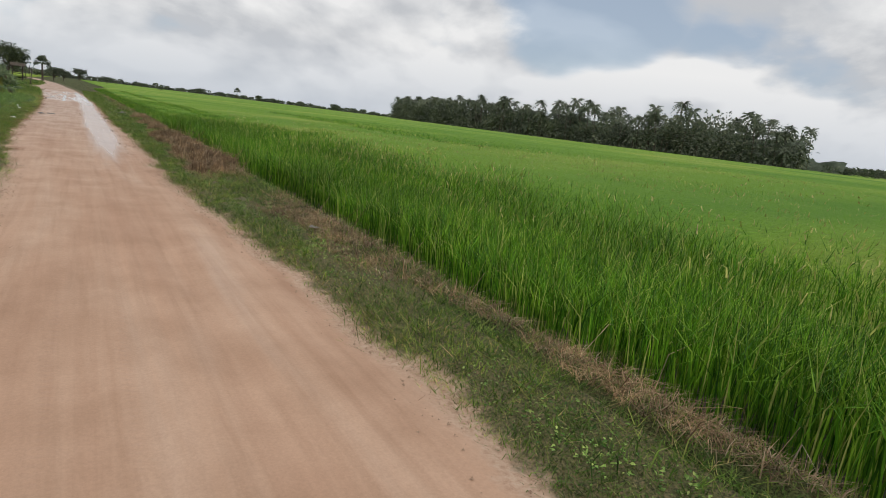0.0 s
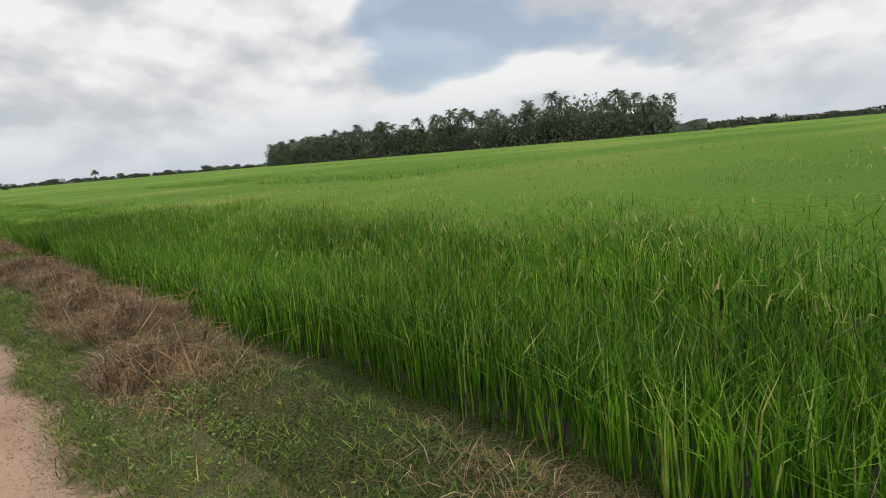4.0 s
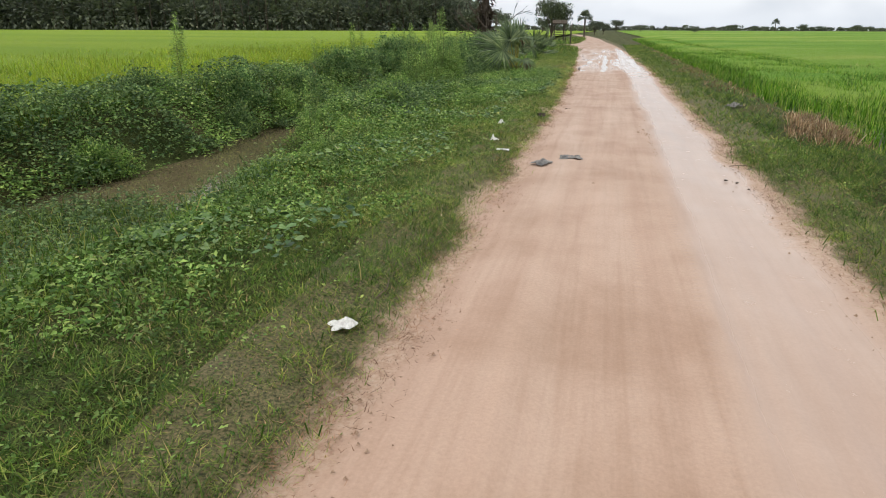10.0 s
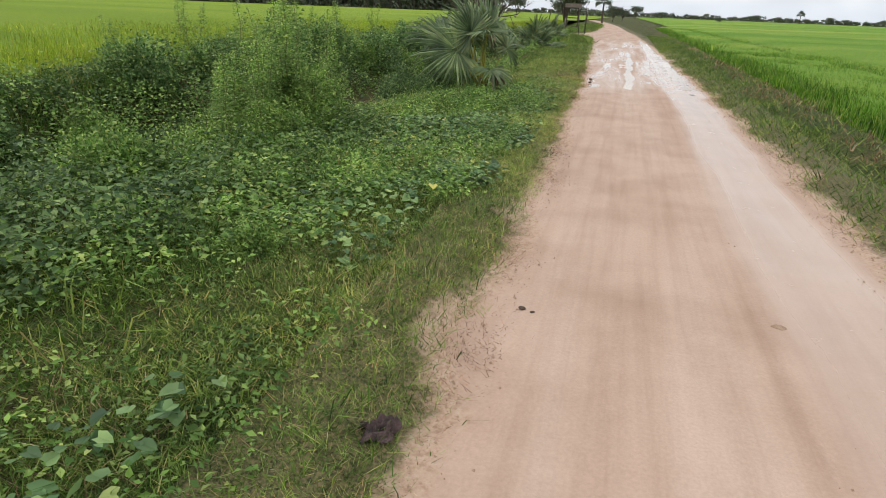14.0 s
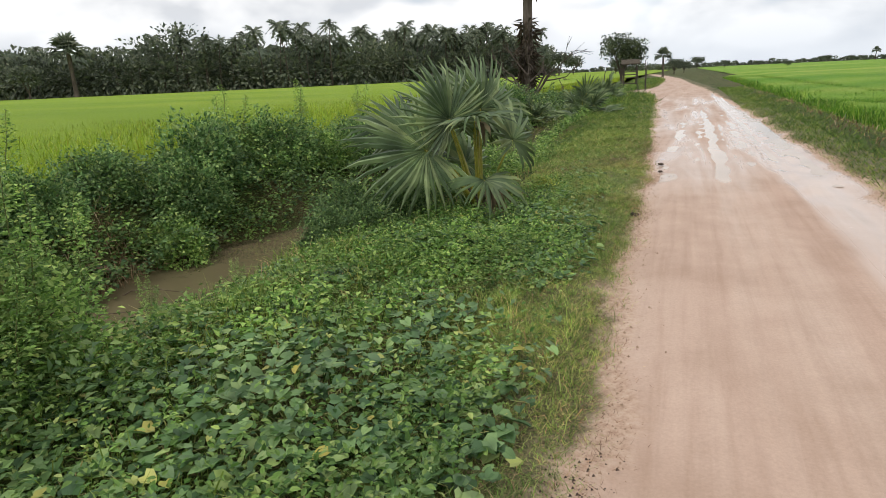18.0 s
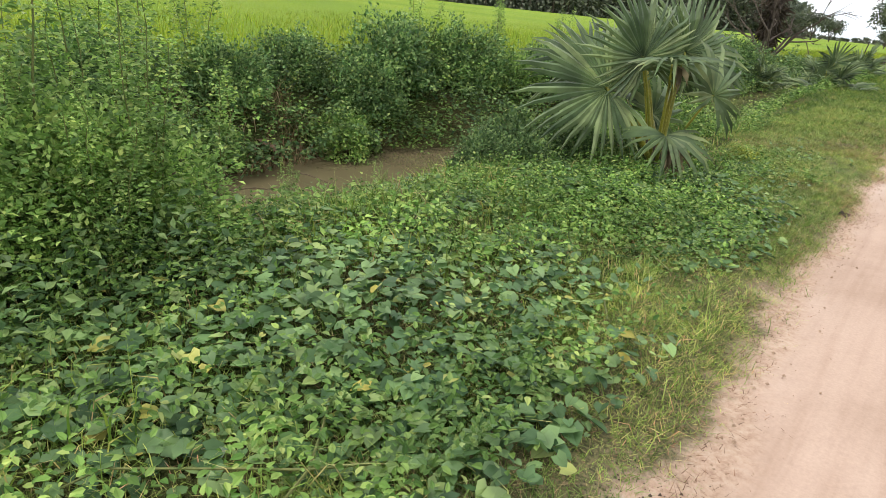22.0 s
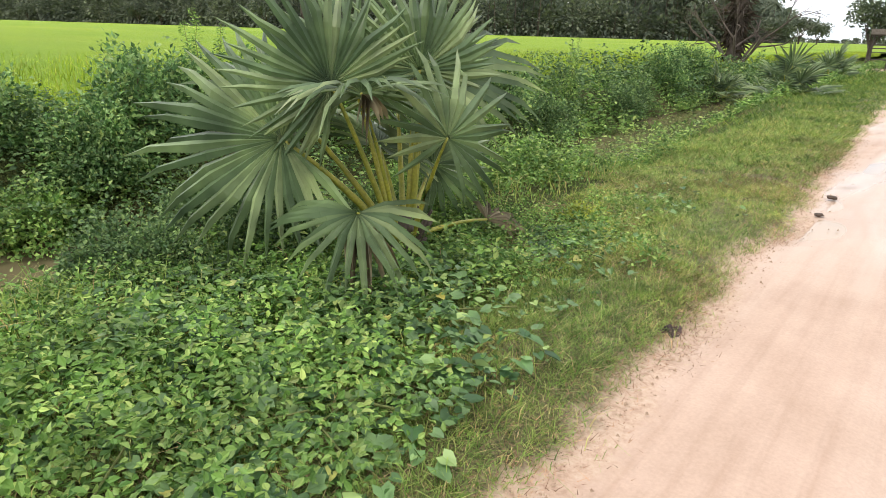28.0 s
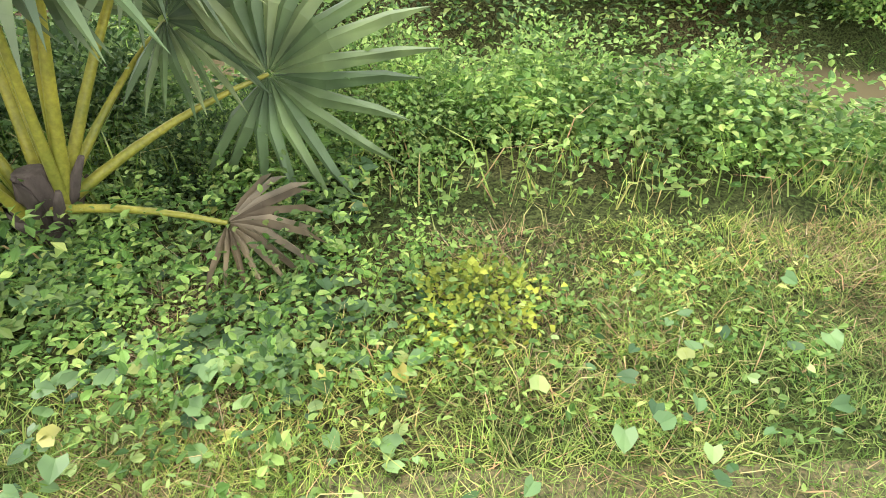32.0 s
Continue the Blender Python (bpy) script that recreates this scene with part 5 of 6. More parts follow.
def broad_tree(name, seed, height, spread, trunk, leaves, leaf, mat, label, group):
    r = np.random.default_rng(seed)
    e = thing(name, label, "tree", group)
    fork = height * trunk
    wood = [tube([(0, 0, -0.2), (0.05, 0, fork * 0.5), (0, 0.05, fork)], [height * 0.035, height * 0.028, height * 0.022], 7)]
    geo = []
    for k in range(9):
        a = k * 2.4 + r.normal(0, 0.3)
        end = np.array((math.cos(a) * spread * r.uniform(0.3, 0.75), math.sin(a) * spread * r.uniform(0.3, 0.75), height * r.uniform(0.5, 0.88)))
        wood.append(tube(arc((0, 0, fork * 0.9), end, 0.05 * height, 6), np.linspace(height * 0.016, height * 0.004, 6), 5))
        n = leaves // 9
        own = np.clip(r.normal(0, 1, (n, 3)), -1.7, 1.7) * [spread * 0.22, spread * 0.22, height * 0.09]
        P = end + own
        geo.append(leaf_cards(P, own + r.normal(0, 0.5 * spread, (n, 3)), leaf * r.uniform(0.6, 1.4, n), 0.32, 0.1, seed + k))
    part("trunk", join(wood), BARK, e)
    part("crown", join(geo), mat, e)
    return e


def palmyra(seed, height, R, fans, skirt, label):
    """A tall fan palm: a straight trunk, a round head of fans and a skirt of hanging dead ones."""
    r = np.random.default_rng(seed)
    e = thing("palmyra_palm", label, "palm", "tall palmyra palms")
    part("trunk", tube([(0, 0, -0.2), (0.05, 0, height * 0.1), (0.0, 0.1, height * 0.5), (0, 0, height)],
                       np.array([0.42, 0.30, 0.24, 0.24]) * R / 1.5, 9), BARK, e)
    geo, dead = [], []
    for k in range(fans):
        a, el = k * 2.399, r.uniform(-0.5, 1.45)
        d = np.array((math.cos(a) * math.cos(el), math.sin(a) * math.cos(el), math.sin(el)))
        V, F = fan_leaf(seed + k, R * r.uniform(0.85, 1.1), 12, 250, 0.5, 0.2)
        geo.append((V @ fan_frame(d + [0, 0, -0.25], np.array((-d[0], -d[1], 1.0))) + np.array((0, 0, height)) + d * R * 0.85, F))
    for k in range(skirt):
        a = k * 2.399 + 1
        d = np.array((math.cos(a) * 0.45, math.sin(a) * 0.45, -1.0))
        V, F = fan_leaf(seed + 90 + k, R * 0.9, 10, 170, 0.5, 0.1)
        geo_at = np.array((0, 0, height - r.uniform(0.2, 2.2) * R)) + d * 0.35
        dead.append((V @ fan_frame(d, np.array((d[0], d[1], 0.4))) + geo_at, F))
    part("crown", join(geo), COCO, e)
    if dead:
        part("dead_skirt", join(dead), FAR_DRY, e, "hanging dead fans")
        n = 420
        a, z = r.uniform(0, 6.283, n), 0.4 + 4.9 * r.random(n)
        P = np.stack([np.cos(a) * 0.30, np.sin(a) * 0.30, z], 1)
        out = np.stack([np.cos(a), np.sin(a), r.uniform(-2.2, 0.5, n)], 1)
        bases = leaf_cards(P, out, r.uniform(0.35, 0.95, n), 0.10, 0.05, seed + 60)
        part("leaf_skirt", bases, FAR_DRY, e, "shaggy dead leaf stumps round the lower trunk")
    return e


TREE_DARK = leafy("dark_tree_leaf", [(0.0, (0.04, 0.065, 0.035)), (0.6, (0.085, 0.125, 0.06)), (1.0, (0.16, 0.21, 0.10))], 0.5, thin=0.15)
FAR_DRY = leafy("dark_dead_fan", [(0.0, (0.04, 0.035, 0.025)), (1.0, (0.10, 0.08, 0.06))], 0.5, thin=0.1, rough=0.8)


def along_line(points, n, depth, seed):
    """Spots strewn behind a front line, denser near it."""
    r = np.random.default_rng(seed)
    p = np.array(points, float)
    s = np.concatenate([[0], np.cumsum(np.linalg.norm(np.diff(p, axis=0), axis=1))])
    t = np.linspace(0, s[-1], n) + r.normal(0, 2.0, n)
    x, y = np.interp(t, s, p[:, 0]), np.interp(t, s, p[:, 1])
    out = unit(np.stack([x, y - 20], 1)) * (depth * r.random(n) ** 1.6)[:, None]
    return x + out[:, 0], y + out[:, 1], r


EAST = [(275, 560), (240, 400), (222, 300), (232, 230), (246, 160), (252, 138)]
WEST = [(-66, 345), (-90, 300), (-150, 245), (-240, 215), (-340, 205), (-480, 190), (-640, 150)]
built = [coconut(1000 + k, h) for k, h in enumerate((13.5, 16.5, 19.0, 8.0))]
palms, shapes = [b[0] for b in built], [b[1] for b in built]
spots = [[], [], [], []]
rest = []
for line, n, depth, seed in ((EAST, 300, 50, 1), (WEST, 460, 60, 2)):
    x, y, r = along_line(line, n, depth, seed)
    front = np.argsort(np.argsort(np.hypot(x, y - 20))) < 138
    for k in range(n):
        kind, turn, size = int(r.integers(0, 4)), r.uniform(0, 360), r.uniform(0.85, 1.15)
        if -205 < x[k] < -80:
            kind, size = 1 + kind // 2, size * 1.14
        if front[k]:
            spots[kind].append((x[k], y[k], turn, size))
        else:
            V, F = shapes[kind]
            c, s = math.cos(radians(turn)), math.sin(radians(turn))
            rest.append((V @ np.array([[c, s, 0], [-s, c, 0], [0, 0, 1.0]]) * size + [x[k], y[k], -0.4], F))
spots[2] += [(256, 205, 0, 1.3), (238, 262, 60, 1.2), (286, 570, 10, 1.1)]
for e, s in zip(palms, spots):
    place(e, s, 0.3)
stand("grove_palms", rest, COCO, "coconut palms standing deep in the groves", "palm grove")


def thicket(line, n, depth, rise, leaf, seed, least=0.25):
    x, y, r = along_line(line, n, depth, seed)
    tall = rise * r.uniform(least, 1.1, n) * (0.75 + 0.35 * wave(x, y, 0.06, seed))
    per = 56
    own = np.repeat(np.arange(n), per)
    d = np.clip(r.normal(0, 1, (len(own), 3)), -1.5, 1.35)
    P = np.stack([x[own], y[own], tall[own] * 0.5], 1) + d * np.stack([tall[own] * 0.15 + 0.6, tall[own] * 0.15 + 0.6, tall[own] * 0.27], 1)
    P[:, 2] = np.maximum(P[:, 2], 0.1)
    return leaf_cards(P, d + [0, 0, 0.2], leaf * r.uniform(0.6, 1.4, len(own)), 0.34, 0.1, seed)


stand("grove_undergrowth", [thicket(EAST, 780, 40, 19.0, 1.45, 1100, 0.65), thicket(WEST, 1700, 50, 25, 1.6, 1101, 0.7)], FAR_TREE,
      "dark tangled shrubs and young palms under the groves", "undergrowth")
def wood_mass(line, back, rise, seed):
    """A lumpy sheet added behind a grove's front row, coloured like its shaded inside."""
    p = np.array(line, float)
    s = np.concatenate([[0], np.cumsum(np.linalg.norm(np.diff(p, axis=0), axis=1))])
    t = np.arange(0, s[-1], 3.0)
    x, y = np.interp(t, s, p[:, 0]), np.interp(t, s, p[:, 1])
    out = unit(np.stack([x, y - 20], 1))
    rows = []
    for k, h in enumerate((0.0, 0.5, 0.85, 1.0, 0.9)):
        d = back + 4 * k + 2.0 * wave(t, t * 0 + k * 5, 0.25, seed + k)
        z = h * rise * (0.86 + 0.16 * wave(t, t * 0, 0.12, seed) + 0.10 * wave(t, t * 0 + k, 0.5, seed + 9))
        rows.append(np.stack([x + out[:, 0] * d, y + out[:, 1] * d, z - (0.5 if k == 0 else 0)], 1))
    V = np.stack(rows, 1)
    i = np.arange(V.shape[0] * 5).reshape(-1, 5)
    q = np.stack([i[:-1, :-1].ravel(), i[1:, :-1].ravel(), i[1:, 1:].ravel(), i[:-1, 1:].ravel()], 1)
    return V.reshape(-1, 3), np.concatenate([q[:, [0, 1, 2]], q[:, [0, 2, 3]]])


# dark tone stands for shade among the trunks, paled a little for haze
WOOD_SHADE = plain("grove_shade", (0.07, 0.092, 0.066), (0.135, 0.165, 0.115), 0.35, 0.95, 0.1, 1.0, 0.6)
stand("grove_backing", [wood_mass(EAST, 16, 14.0, 1120), wood_mass(WEST, 14, 20, 1130), wood_mass([(262, 128), (330, 235), (480, 260), (700, 200), (900, 100)], 30, 6.5, 1140)], WOOD_SHADE, "lumpy dark sheet behind the grove fronts, toned as the shade inside", "palm grove")
FAR_LINE = [(-200, 900), (0, 950), (250, 900), (420, 800)]
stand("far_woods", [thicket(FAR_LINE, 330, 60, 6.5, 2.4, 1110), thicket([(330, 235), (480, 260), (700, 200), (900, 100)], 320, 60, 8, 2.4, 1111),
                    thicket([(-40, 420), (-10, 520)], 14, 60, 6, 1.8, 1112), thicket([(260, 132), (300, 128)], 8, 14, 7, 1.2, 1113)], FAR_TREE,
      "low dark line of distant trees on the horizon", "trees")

tall = palmyra(1200, 12.2, 1.9, 34, 16, "tall palmyra palm with a shaggy skirt of dead fans")
place(tall, [(-11.4, 72.0, 0, 1.0)], 0.1)
head = palmyra(1240, 3.9, 1.05, 26, 0, "slim palmyra palm with a round head")
place(head, [(-5.8, 155.5, 0, 1.0), (-230, 215, 40, 4.6), (150, 690, 0, 2.2)], 0.1)
fig = broad_tree("roadside_tree", 1260, 5.4, 2.3, 0.30, 4600, 0.21, TREE_DARK, "leafy dark green roadside tree with an open crown", "")
place(fig, [(-7.2, 92.0, 0, 1.0)], 0.05)
small = broad_tree("far_tree", 1280, 7.0, 3.6, 0.22, 1100, 0.6, FAR_TREE, "small round dark tree far across the fields", "far field trees")
r = np.random.default_rng(5)
row = [(3.2, 446, 0, 1.15), (-2.5, 215, 40, 0.5), (-4.5, 190, 0, 0.55), (17, 420, 20, 0.7), (33, 300, 70, 0.4), (-24, 250, 0, 0.8), (-58, 330, 0, 1.7), (-48, 310, 90, 1.3), (-66, 320, 20, 1.6), (-240, 203, 0, 2.0), (-330, 203, 60, 1.7), (-350, 201, 120, 1.8), (-470, 188, 30, 1.7)]
for k in range(34):
    az, d = radians(r.uniform(-1, 27)), r.uniform(480, 880)
    row.append((math.sin(az) * d, 20 + math.cos(az) * d, r.uniform(0, 360), r.uniform(0.5, 1.15)))
place(small, row, 0.1)


def bare_tree(seed, height):
    r = np.random.default_rng(seed)
    e = thing("bare_tree", "leafless grey dead tree beside the palm trunk", "tree")
    parts = []

    def grow(p, d, length, rad, level):
        q = p + d * length
        parts.append(tube(arc(p, q, 0.03 * length * r.normal(), 4), np.linspace(rad, rad * 0.6, 4), 5))
        if level:
            for _ in range(3):
                grow(p + d * length * r.uniform(0.5, 1.0), unit(d + r.normal(0, 0.55, 3) + [0, 0, 0.1]), length * r.uniform(0.5, 0.75), rad * 0.55, level - 1)

    for k in range(5):
        a = k * 2.4
        grow(np.zeros(3), unit(np.array((math.cos(a) * 0.7, math.sin(a) * 0.7, 1.0))), height * 0.34, 0.07, 3)
    part("wood", join(parts), BARK, e)
    return e


place(bare_tree(1300, 5.2), [(-11.0, 71.3, 0, 1.3)], 0.1)


# ---- the field shelter ----
def box(a, b):
    (x0, y0, z0), (x1, y1, z1) = a, b
    V = [(x, y, z) for z in (z0, z1) for y in (y0, y1) for x in (x0, x1)]
    Q = [(0, 2, 3, 1), (4, 5, 7, 6), (0, 1, 5, 4), (2, 6, 7, 3), (0, 4, 6, 2), (1, 3, 7, 5)]
    return np.array(V, float), np.array([t for q in Q for t in ((q[0], q[1], q[2]), (q[0], q[2], q[3]))])


PLANK = plain("weathered_plank", (0.05, 0.042, 0.036), (0.11, 0.092, 0.08), 5.0, 0.9, 0.2, 0.5, 0.01, (1, 6, 6))
THATCH = plain("grey_thatch", (0.07, 0.058, 0.046), (0.14, 0.12, 0.095), 6.0, 0.95, 0.1, 0.8, 0.04, (1, 1, 5))
hut = thing("field_shelter", "small open wooden shelter on posts by the road", "shelter", "", (-5.9, 86.0, 0.0), 6)
for x, y in ((-0.5, -0.6), (0.5, -0.6), (-0.5, 0.6), (0.5, 0.6)):
    part("post", tube([(x, y, -0.1), (x * 1.02, y, 1.0), (x, y, 2.05)], [0.06, 0.055, 0.05], 6), PLANK, hut)
for k in range(7):
    part("floorboard", box((-0.6, -0.66 + k * 0.19, 0.92), (0.6, -0.49 + k * 0.19, 0.96)), PLANK, hut)
for z in (1.15, 1.38, 0.45):
    part("rail", box((-0.56, -0.66, z), (0.56, -0.61, z + 0.08)), PLANK, hut)
for s in (-1, 1):
    V, F = box((-0.75, 0, 0), (0.75, 0.85, 0.07))
    t = radians(24) * s
    V = np.stack([V[:, 0], (V[:, 1] * math.cos(t)) * s, 2.36 - V[:, 1] * abs(math.sin(t)) + V[:, 2]], 1)
    part("roof", (V, F if s > 0 else F[:, ::-1]), THATCH, hut)
pole = thing("leaning_pole", "thin leaning wooden pole beside the shelter", "pole", "poles by the shelter")
part("shaft", tube([(0, 0, -0.2), (0.08, 0, 1.4), (0.22, 0.05, 2.7)], [0.05, 0.045, 0.035], 6), PLANK, pole)
place(pole, [(-8.0, 84.5, 0, 1.0), (-4.6, 85.0, 100, 0.85), (-4.3, 80.0, 40, 0.8), (-4.5, 76.0, 200, 0.7)])

# ---- litter, clods and sticks on the road and verges ----
def crumple(seed, size, height, n=13, bite=0.35):
    """A crumpled thin sheet with folds and a ragged outline."""
    r = np.random.default_rng(seed)
    u = np.linspace(-1, 1, n)
    X, Y = np.meshgrid(u, u)
    R = np.sqrt(X ** 2 + Y ** 2)
    a = np.arctan2(Y, X)
    lim = 1 + bite * (0.5 * np.sin(3 * a + seed) + 0.4 * np.sin(5 * a + seed * 2))
    s = np.where(R > 0, np.minimum(1, lim / np.maximum(np.maximum(abs(X), abs(Y)) * 1.25, 1e-6)), 1)
    Z = height * (0.45 + 0.5 * wave(X, Y, 3.0, seed) + 0.35 * wave(X, Y, 7.0, seed + 1)) * np.clip(1.25 - R * 0.8, 0.08, 1)
    Z = np.maximum(Z, 0.004) + r.normal(0, height * 0.05, X.shape).clip(-0.01, 0.01)
    V = np.stack([(X * s * size).ravel(), (Y * s * size * 0.75).ravel(), Z.ravel()], 1)
    i = np.arange(n * n).reshape(n, n)
    F = np.concatenate([np.stack([i[:-1, :-1].ravel(), i[:-1, 1:].ravel(), i[1:, 1:].ravel()], 1), np.stack([i[:-1, :-1].ravel(), i[1:, 1:].ravel(), i[1:, :-1].ravel()], 1)])
    return V, F


def clod(seed, size, flat=0.55):
    """An uneven lump of earth or stone."""
    bm = bmesh.new()
    bmesh.ops.create_icosphere(bm, subdivisions=2, radius=size)
    V = np.array([v.co for v in bm.verts])
    F = np.array([[v.index for v in f.verts] for f in bm.faces])
    bm.free()
    k = 1 + 0.28 * wave(V[:, 0] / size + V[:, 2] / size, V[:, 1] / size, 2.2, seed) + 0.1 * wave(V[:, 0] / size, V[:, 1] / size + V[:, 2] / size, 5.0, seed + 1)
    return V * k[:, None] * [1.2, 0.9, flat], F


def surface(x, y):
    """Height of the road where it lies, else of the land."""
    return 0.008 if road_l(y) + 0.1 < x < road_r(y) - 0.1 else floor_at(x, y)


def lay(name, geo, mat, x, y, turn, label, category, group="", lift=0.0, smooth=False):
    ob = new(name, np_mesh(name, geo[0], geo[1], mat, smooth))
    ob.matrix_basis = pose(x, y, surface(x, y) + lift, 0, 0, turn)
    return tagged(ob, label, category, group)


BLUE_FILM = plain("pale_blue_plastic", (0.36, 0.58, 0.72), (0.72, 0.80, 0.84), 9.0, 0.3, 0.5, 0.3)
WHITE_FILM = plain("white_plastic", (0.66, 0.66, 0.62), (0.82, 0.82, 0.79), 12.0, 0.4, 0.5, 0.3)
GREY_FILM = plain("dusty_grey_plastic", (0.06, 0.06, 0.062), (0.30, 0.28, 0.26), 16.0, 0.45, 0.5, 0.4)
RAG = plain("dark_wet_cloth", (0.035, 0.032, 0.032), (0.15, 0.10, 0.10), 14.0, 0.85, 0.2, 0.5)
DARK_EARTH = plain("dark_damp_clod", (0.06, 0.045, 0.035), (0.14, 0.10, 0.08), 18.0, 0.9, 0.2, 0.6)
CLAY_CLOD = plain("pale_clay_clod", (0.34, 0.23, 0.16), (0.50, 0.37, 0.27), 18.0, 0.95, 0.1, 0.6)
ASH = plain("pale_ash", (0.26, 0.24, 0.23), (0.46, 0.43, 0.41), 12.0, 0.95, 0.1, 0.6)

lay("plastic_bag", crumple(1, 0.13, 0.09), BLUE_FILM, -2.72, 15.06, 20, "crumpled pale blue plastic bag on the grass", "litter", lift=0.015)
lay("plastic_scrap", crumple(2, 0.14, 0.05, 21, 0.30), GREY_FILM, -1.24, 21.92, 60, "flattened dusty grey plastic scrap on the road", "litter", "scraps on the road")
lay("plastic_scrap", crumple(3, 0.15, 0.05, 21, 0.28), GREY_FILM, -0.94, 22.35, 10, "flattened dark grey plastic scrap on the road", "litter", "scraps on the road")
lay("paper_scrap", crumple(4, 0.10, 0.03, 9, 0.15), WHITE_FILM, -1.79, 22.51, 5, "flat white paper scrap at the road edge", "litter", "white litter on the verge", 0.02)
lay("paper_scrap", crumple(5, 0.07, 0.07, 9), WHITE_FILM, -1.98, 22.95, 70, "small crumpled white wrapper in the grass", "litter", "white litter on the verge", 0.05)
lay("paper_scrap", crumple(6, 0.055, 0.10, 9), WHITE_FILM, -2.12, 24.40, 30, "upright white paper scrap in the grass", "litter", "white litter on the verge", 0.05)
lay("paper_scrap", crumple(7, 0.08, 0.05, 13, 0.25), WHITE_FILM, -1.80, 17.40, 30, "small white scrap at the road edge", "litter", "white litter on the verge", 0.03)
lay("plastic_bag", crumple(8, 0.16, 0.12), GREY_FILM, 1.85, 27.9, 40, "grey plastic bag lying on the verge", "litter", lift=0.04)
lay("plastic_scrap", crumple(9, 0.12, 0.04), GREY_FILM, 1.10, 22.2, 10, "dark plastic scrap at the road edge", "litter", "scraps on the road")
lay("rubber_scrap", crumple(10, 0.20, 0.07), GREY_FILM, -3.22, 13.62, 40, "dark crumpled scrap beside a patch of ash", "litter", lift=0.03)
lay("ash_patch", crumple(11, 0.20, 0.03), ASH, -3.26, 13.24, 20, "grey patch of old ash on the grass", "ash", lift=0.035)
lay("plastic_wrapper", crumple(12, 0.06, 0.035), ASH, 2.12, 0.19, 0, "pale crumpled wrapper in the dead grass", "litter", lift=0.05)
lay("cloth_rag", crumple(13, 0.095, 0.10, 17, 0.6), RAG, -1.67, 26.07, 30, "dark crumpled rag at the edge of the road", "litter", lift=0.01)
lay("bark_scrap", crumple(14, 0.075, 0.06, 13, 0.8), RAG, -1.80, 37.04, 80, "dark curled scrap of bark on the clay", "litter", lift=0.015)
for k, (x, y, s, dark) in enumerate([(-1.71, 34.61, 0.07, 1), (-1.64, 40.23, 0.06, 1), (-1.66, 41.07, 0.08, 1), (0.85, 15.51, 0.05, 1),
                                     (-0.63, 21.06, 0.03, 0), (-1.67, 21.45, 0.06, 1), (-1.62, 21.25, 0.035, 1), (-1.74, 31.75, 0.05, 1), (-1.66, 31.6, 0.035, 1), (-1.80, 31.55, 0.045, 1), (-1.58, 31.8, 0.03, 1),
                                     (-1.71, 31.35, 0.03, 1), (-1.78, 32.07, 0.025, 1), (-1.72, 31.95, 0.03, 1), (0.08, 27.59, 0.05, 0), (-0.05, 24.64, 0.035, 0), (0.03, 24.9, 0.03, 0), (0.0, 25.2, 0.025, 0),
                                     (0.70, 21.56, 0.03, 1), (0.79, 21.46, 0.03, 1), (0.85, 21.2, 0.025, 1), (-1.3, 27.35, 0.03, 1), (-1.24, 27.32, 0.02, 1), (0.87, 10.28, 0.035, 0), (0.80, 11.15, 0.04, 0), (0.82, 8.76, 0.03, 0)]):
    lay("clod", clod(k * 3 + 1, s * 0.62, 0.45), DARK_EARTH if dark else CLAY_CLOD, x, y, k * 50, "dark lump of damp earth on the road edge" if dark else "pale clay clod on the road", "clod", "clods along the road", s * 0.08, True)


def stick(name, pts, rad, label, x, y, turn):
    x = x - 0.06 if x < -1.2 else x - 0.35
    pts = [(0.75 * a, 0.75 * b + 0.03 * math.sin(9 * a), c) for a, b, c in pts]
    lay(name, tube(pts, np.linspace(rad * 0.6, rad * 0.3, len(pts)), 5), TWIG, x, y, turn, label, "stick", "sticks on the road edge", 0.008)


stick("stick", [(0, 0, 0), (0.09, 0.02, 0.01), (0.2, -0.01, 0)], 0.007, "short dark stick on the clay", -1.6, 34.16, -20)
stick("stick", [(0, 0, 0), (0.06, 0.02, 0.005), (0.12, 0.0, 0)], 0.006, "short dark stick on the clay", -1.62, 34.0, 60)
stick("stick", [(0, 0, 0), (0.18, 0.03, 0.02), (0.38, 0.16, 0)], 0.008, "thin forked dry twig at the road edge", -1.62, 24.9, -8)
stick("stick", [(0, 0, 0), (0.12, 0.02, 0.02), (0.26, -0.03, 0)], 0.007, "thin dry twig at the road edge", -1.58, 15.85, 10)
stick("stick", [(0, 0, 0), (0.1, 0.02, 0.01), (0.22, 0.03, 0)], 0.006, "thin dry twig at the road edge", -1.5, 13.2, 10)
stick("stick", [(0, 0, 0), (0.12, 0.05, 0.03), (0.3, 0.14, 0.01)], 0.007, "dry twig at the road edge", -1.45, 11.5, 20)
stick("stick", [(0, 0, 0), (0.14, 0.12, 0.03), (0.10, 0.3, 0.02), (-0.1, 0.36, 0)], 0.006, "long curled dry twig on the clay", -1.62, 23.4, 0)
stick("stick", [(0, 0, 0), (0.15, 0.05, 0.02), (0.34, 0.02, 0)], 0.007, "dry twig at the road edge", -1.1, 16.9, 175)
stick("stick", [(0, 0, 0), (0.2, 0.06, 0.03), (0.42, 0.02, 0.01), (0.6, 0.1, 0)], 0.012, "curved dark branch end at the road edge", 1.32, 17.9, -30)
stick("stick", [(0, 0, 0), (0.2, 0.02, 0.02), (0.5, 0.05, 0)], 0.008, "thin dry twig on the clay", 1.2, 22.3, -20)
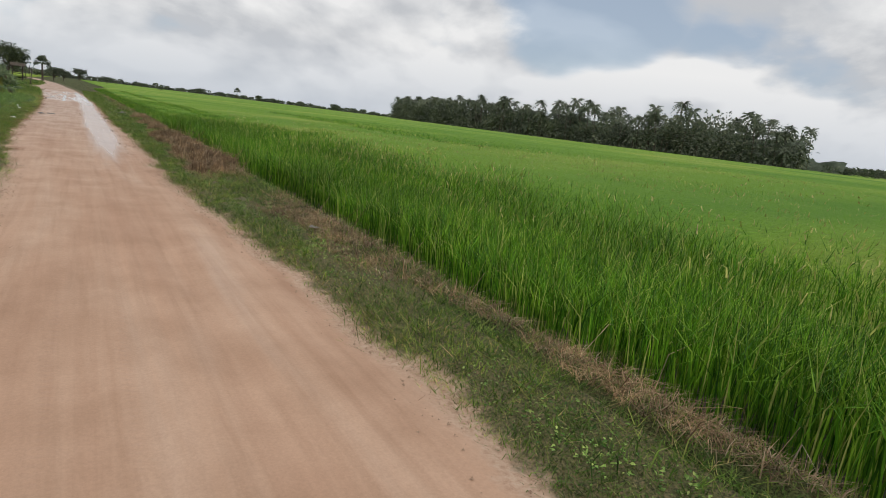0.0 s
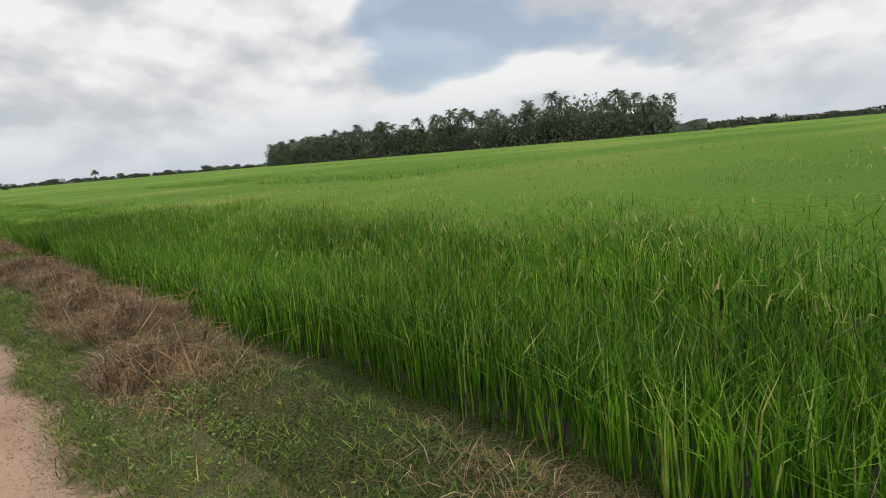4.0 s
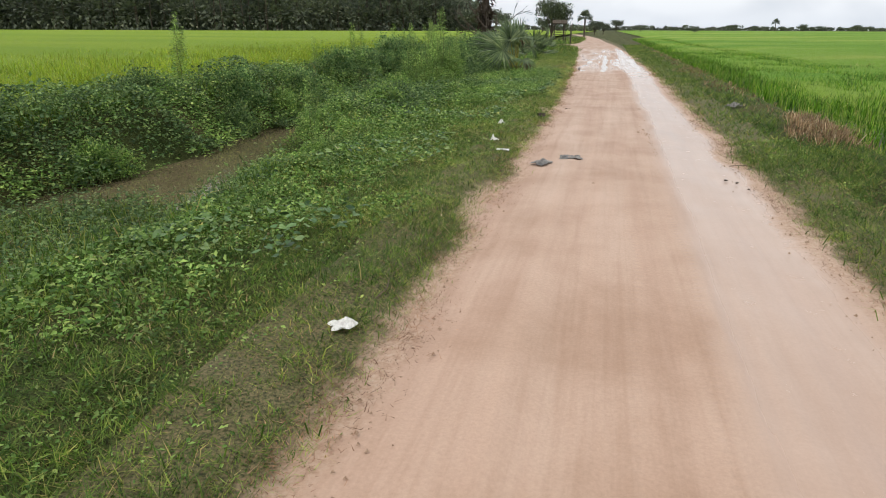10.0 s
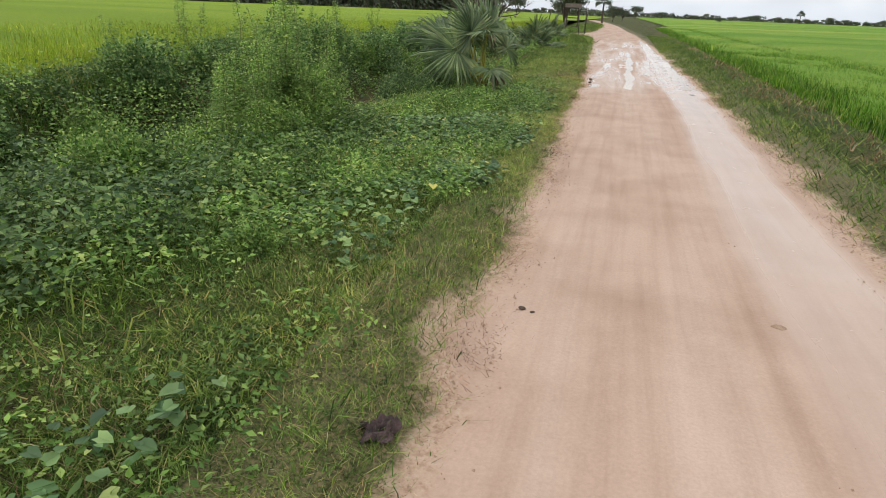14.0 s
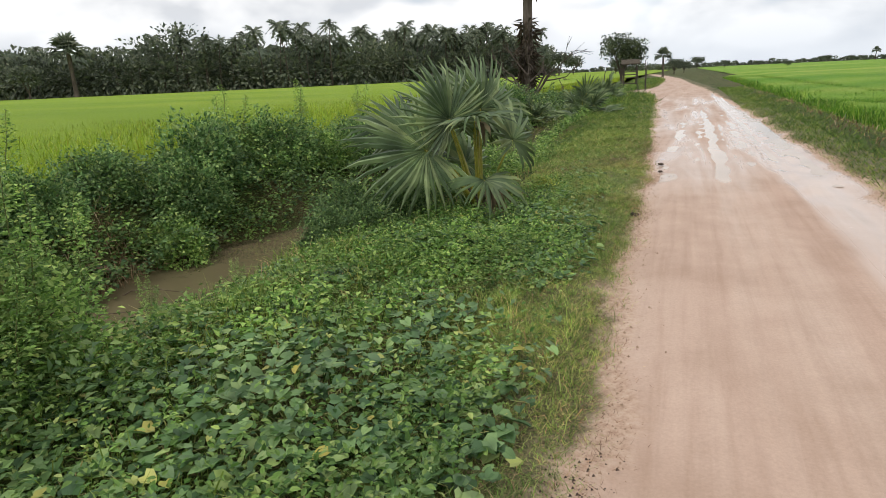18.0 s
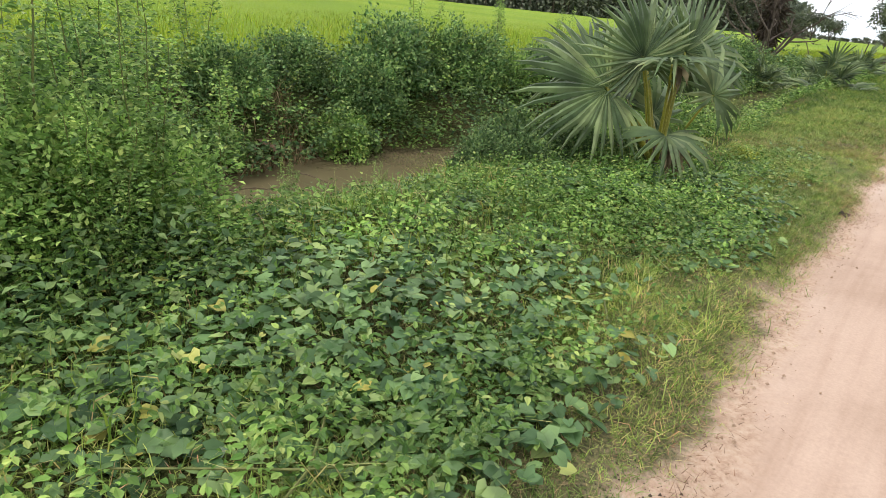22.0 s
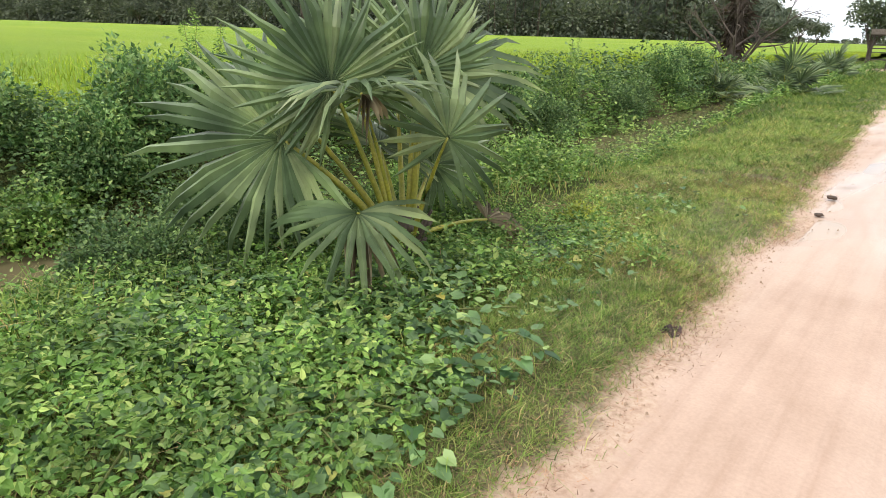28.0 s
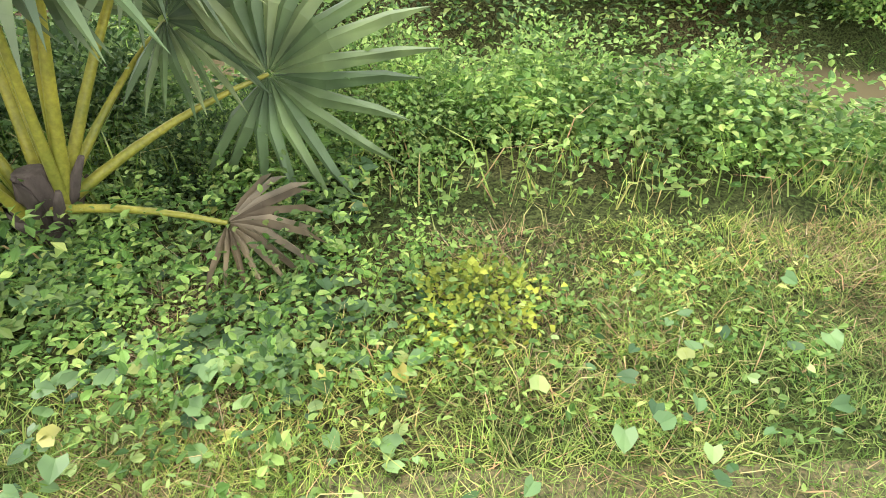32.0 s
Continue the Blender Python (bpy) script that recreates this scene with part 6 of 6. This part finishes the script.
stick("stick", [(0, 0, 0), (0.1, 0.12, 0.02), (0.12, 0.34, 0.01), (0.2, 0.5, 0.03)], 0.007, "long pale dry stalk in the grass", -1.72, 17.8, 20)
RED_EARTH = plain("bare_red_earth", (0.10, 0.065, 0.042), (0.24, 0.16, 0.105), 7.0, 0.95, 0.1, 0.8, 0.03)
scar = new("bare_earth", np_mesh("bare_earth", *crumple(91, 0.42, 0.16, 17, 0.45), RED_EARTH, True))
scar.matrix_basis = pose(-7.75, 34.95, floor_at(-7.75, 34.95) - 0.05, 0, 32, 80)
tagged(scar, "bare brown slump of earth on the far canal bank", "earth")
for k, (x, y, turn) in enumerate([(-6.75, 33.7, 60), (-6.95, 34.6, 15), (-6.4, 33.3, 100)]):
    ob = new("branch", np_mesh("branch", *tube([(-0.35, 0, -0.08), (-0.1, 0.02, 0.05), (0.2, -0.02, 0.09), (0.5, 0.05, 0.02)], [0.009, 0.008, 0.006, 0.003], 5), TWIG))
    ob.matrix_basis = pose(x, y, LEVEL, 0, 0, turn)
    tagged(ob, "thin dead branch sticking out of the canal water", "branch", "branches in the canal")
log = lay("log", tube([(-0.5, 0, 0.06), (0, 0.03, 0.07), (0.5, 0, 0.06)], [0.06, 0.065, 0.055], 9), TWIG, -4.2, 12.5, 15, "dark weathered log on the canal bank", "log", smooth=True)

# crumbs of clay along both edges of the road
cr = np.random.default_rng(77)
n = 5200
cy = cr.uniform(-8, 46, n)
left = cr.random(n) < 0.55
cx = np.where(left, road_l(cy) + np.abs(cr.normal(0, 0.14, n)) - 0.03, road_r(cy) - np.abs(cr.normal(0, 0.16, n)) + 0.03)
size = 0.004 + 0.010 * cr.random(n) ** 3
tetra = np.array([(1, 0, -0.4), (-0.5, 0.85, -0.4), (-0.5, -0.85, -0.4), (0.1, 0, 0.7)])
turn = cr.uniform(0, 6.283, n)
c, s = np.cos(turn), np.sin(turn)
V = np.stack([np.stack([(c * a - s * b) * size + cx, (s * a + c * b) * size + cy, size * h + 0.006], 1) for a, b, h in tetra], 1)
k = np.arange(n)[:, None] * 4
rx, ry_ = cr.normal(0.02, 0.07, 420), cr.uniform(20.5, 29, 420)
rs = 0.006 + 0.014 * cr.random(420) ** 3
V2 = np.stack([np.stack([a * rs + rx, b * rs + ry_, rs * h + 0.002], 1) for a, b, h in tetra], 1)
V, k = np.concatenate([V, V2]), np.arange(n + 420)[:, None] * 4
stand("clay_crumbs", [(V.reshape(-1, 3), np.concatenate([k + [0, 2, 1], k + [0, 1, 3], k + [1, 2, 3], k + [2, 0, 3]]))], CLAY_CLOD,
      "small crumbs of clay along the edges of the road", "crumbs")

dx, dy = cr.normal(-1.66, 0.11, 420), cr.normal(31.65, 0.24, 420)
ds = 0.003 + 0.008 * cr.random(420) ** 2
V = np.stack([np.stack([a * ds + dx, b * ds + dy, ds * h + 0.004], 1) for a, b, h in tetra], 1)
k = np.arange(420)[:, None] * 4
stand("dark_crumbs", [(V.reshape(-1, 3), np.concatenate([k + [0, 2, 1], k + [0, 1, 3], k + [1, 2, 3], k + [2, 0, 3]]))], DARK_EARTH,
      "patch of dark damp crumbs at the edge of the road", "crumbs")

yellow = thing("yellow_weed", "low weed with small yellowish green leaves", "weed", "", (0, 0, 0))
leaves, wood = bush_parts(930, 0.30, 0.16, 90, 9, 0.028, 0.4, 6, 0.45)
part("foliage", leaves, leafy("yellow_green_leaf", [(0.0, (0.20, 0.30, 0.045)), (1.0, (0.42, 0.49, 0.075))], 3.0), yellow)
part("wood", wood, STEM, yellow)
place(yellow, [(-3.10, 38.5, 0, 1.0)], 0.0)

# standing water in the deeper ruts
def pool(x0, x1, y0, y1, z, label):
    V, F = sheet(np.linspace(x0, x1, 5), np.linspace(y0, y1, 9), lambda X, Y: X * 0 + z)
    tagged(new("puddle", np_mesh("puddle", V, F, PUDDLE, True)), label, "puddle", "puddles in the road", "structure")


pool(-1.62, 0.72, 39.2, 50, -0.010, "shallow milky puddles in the muddy ruts")
pool(-1.7, 0.4, 50, 66, -0.016, "shallow milky puddles in the muddy ruts")
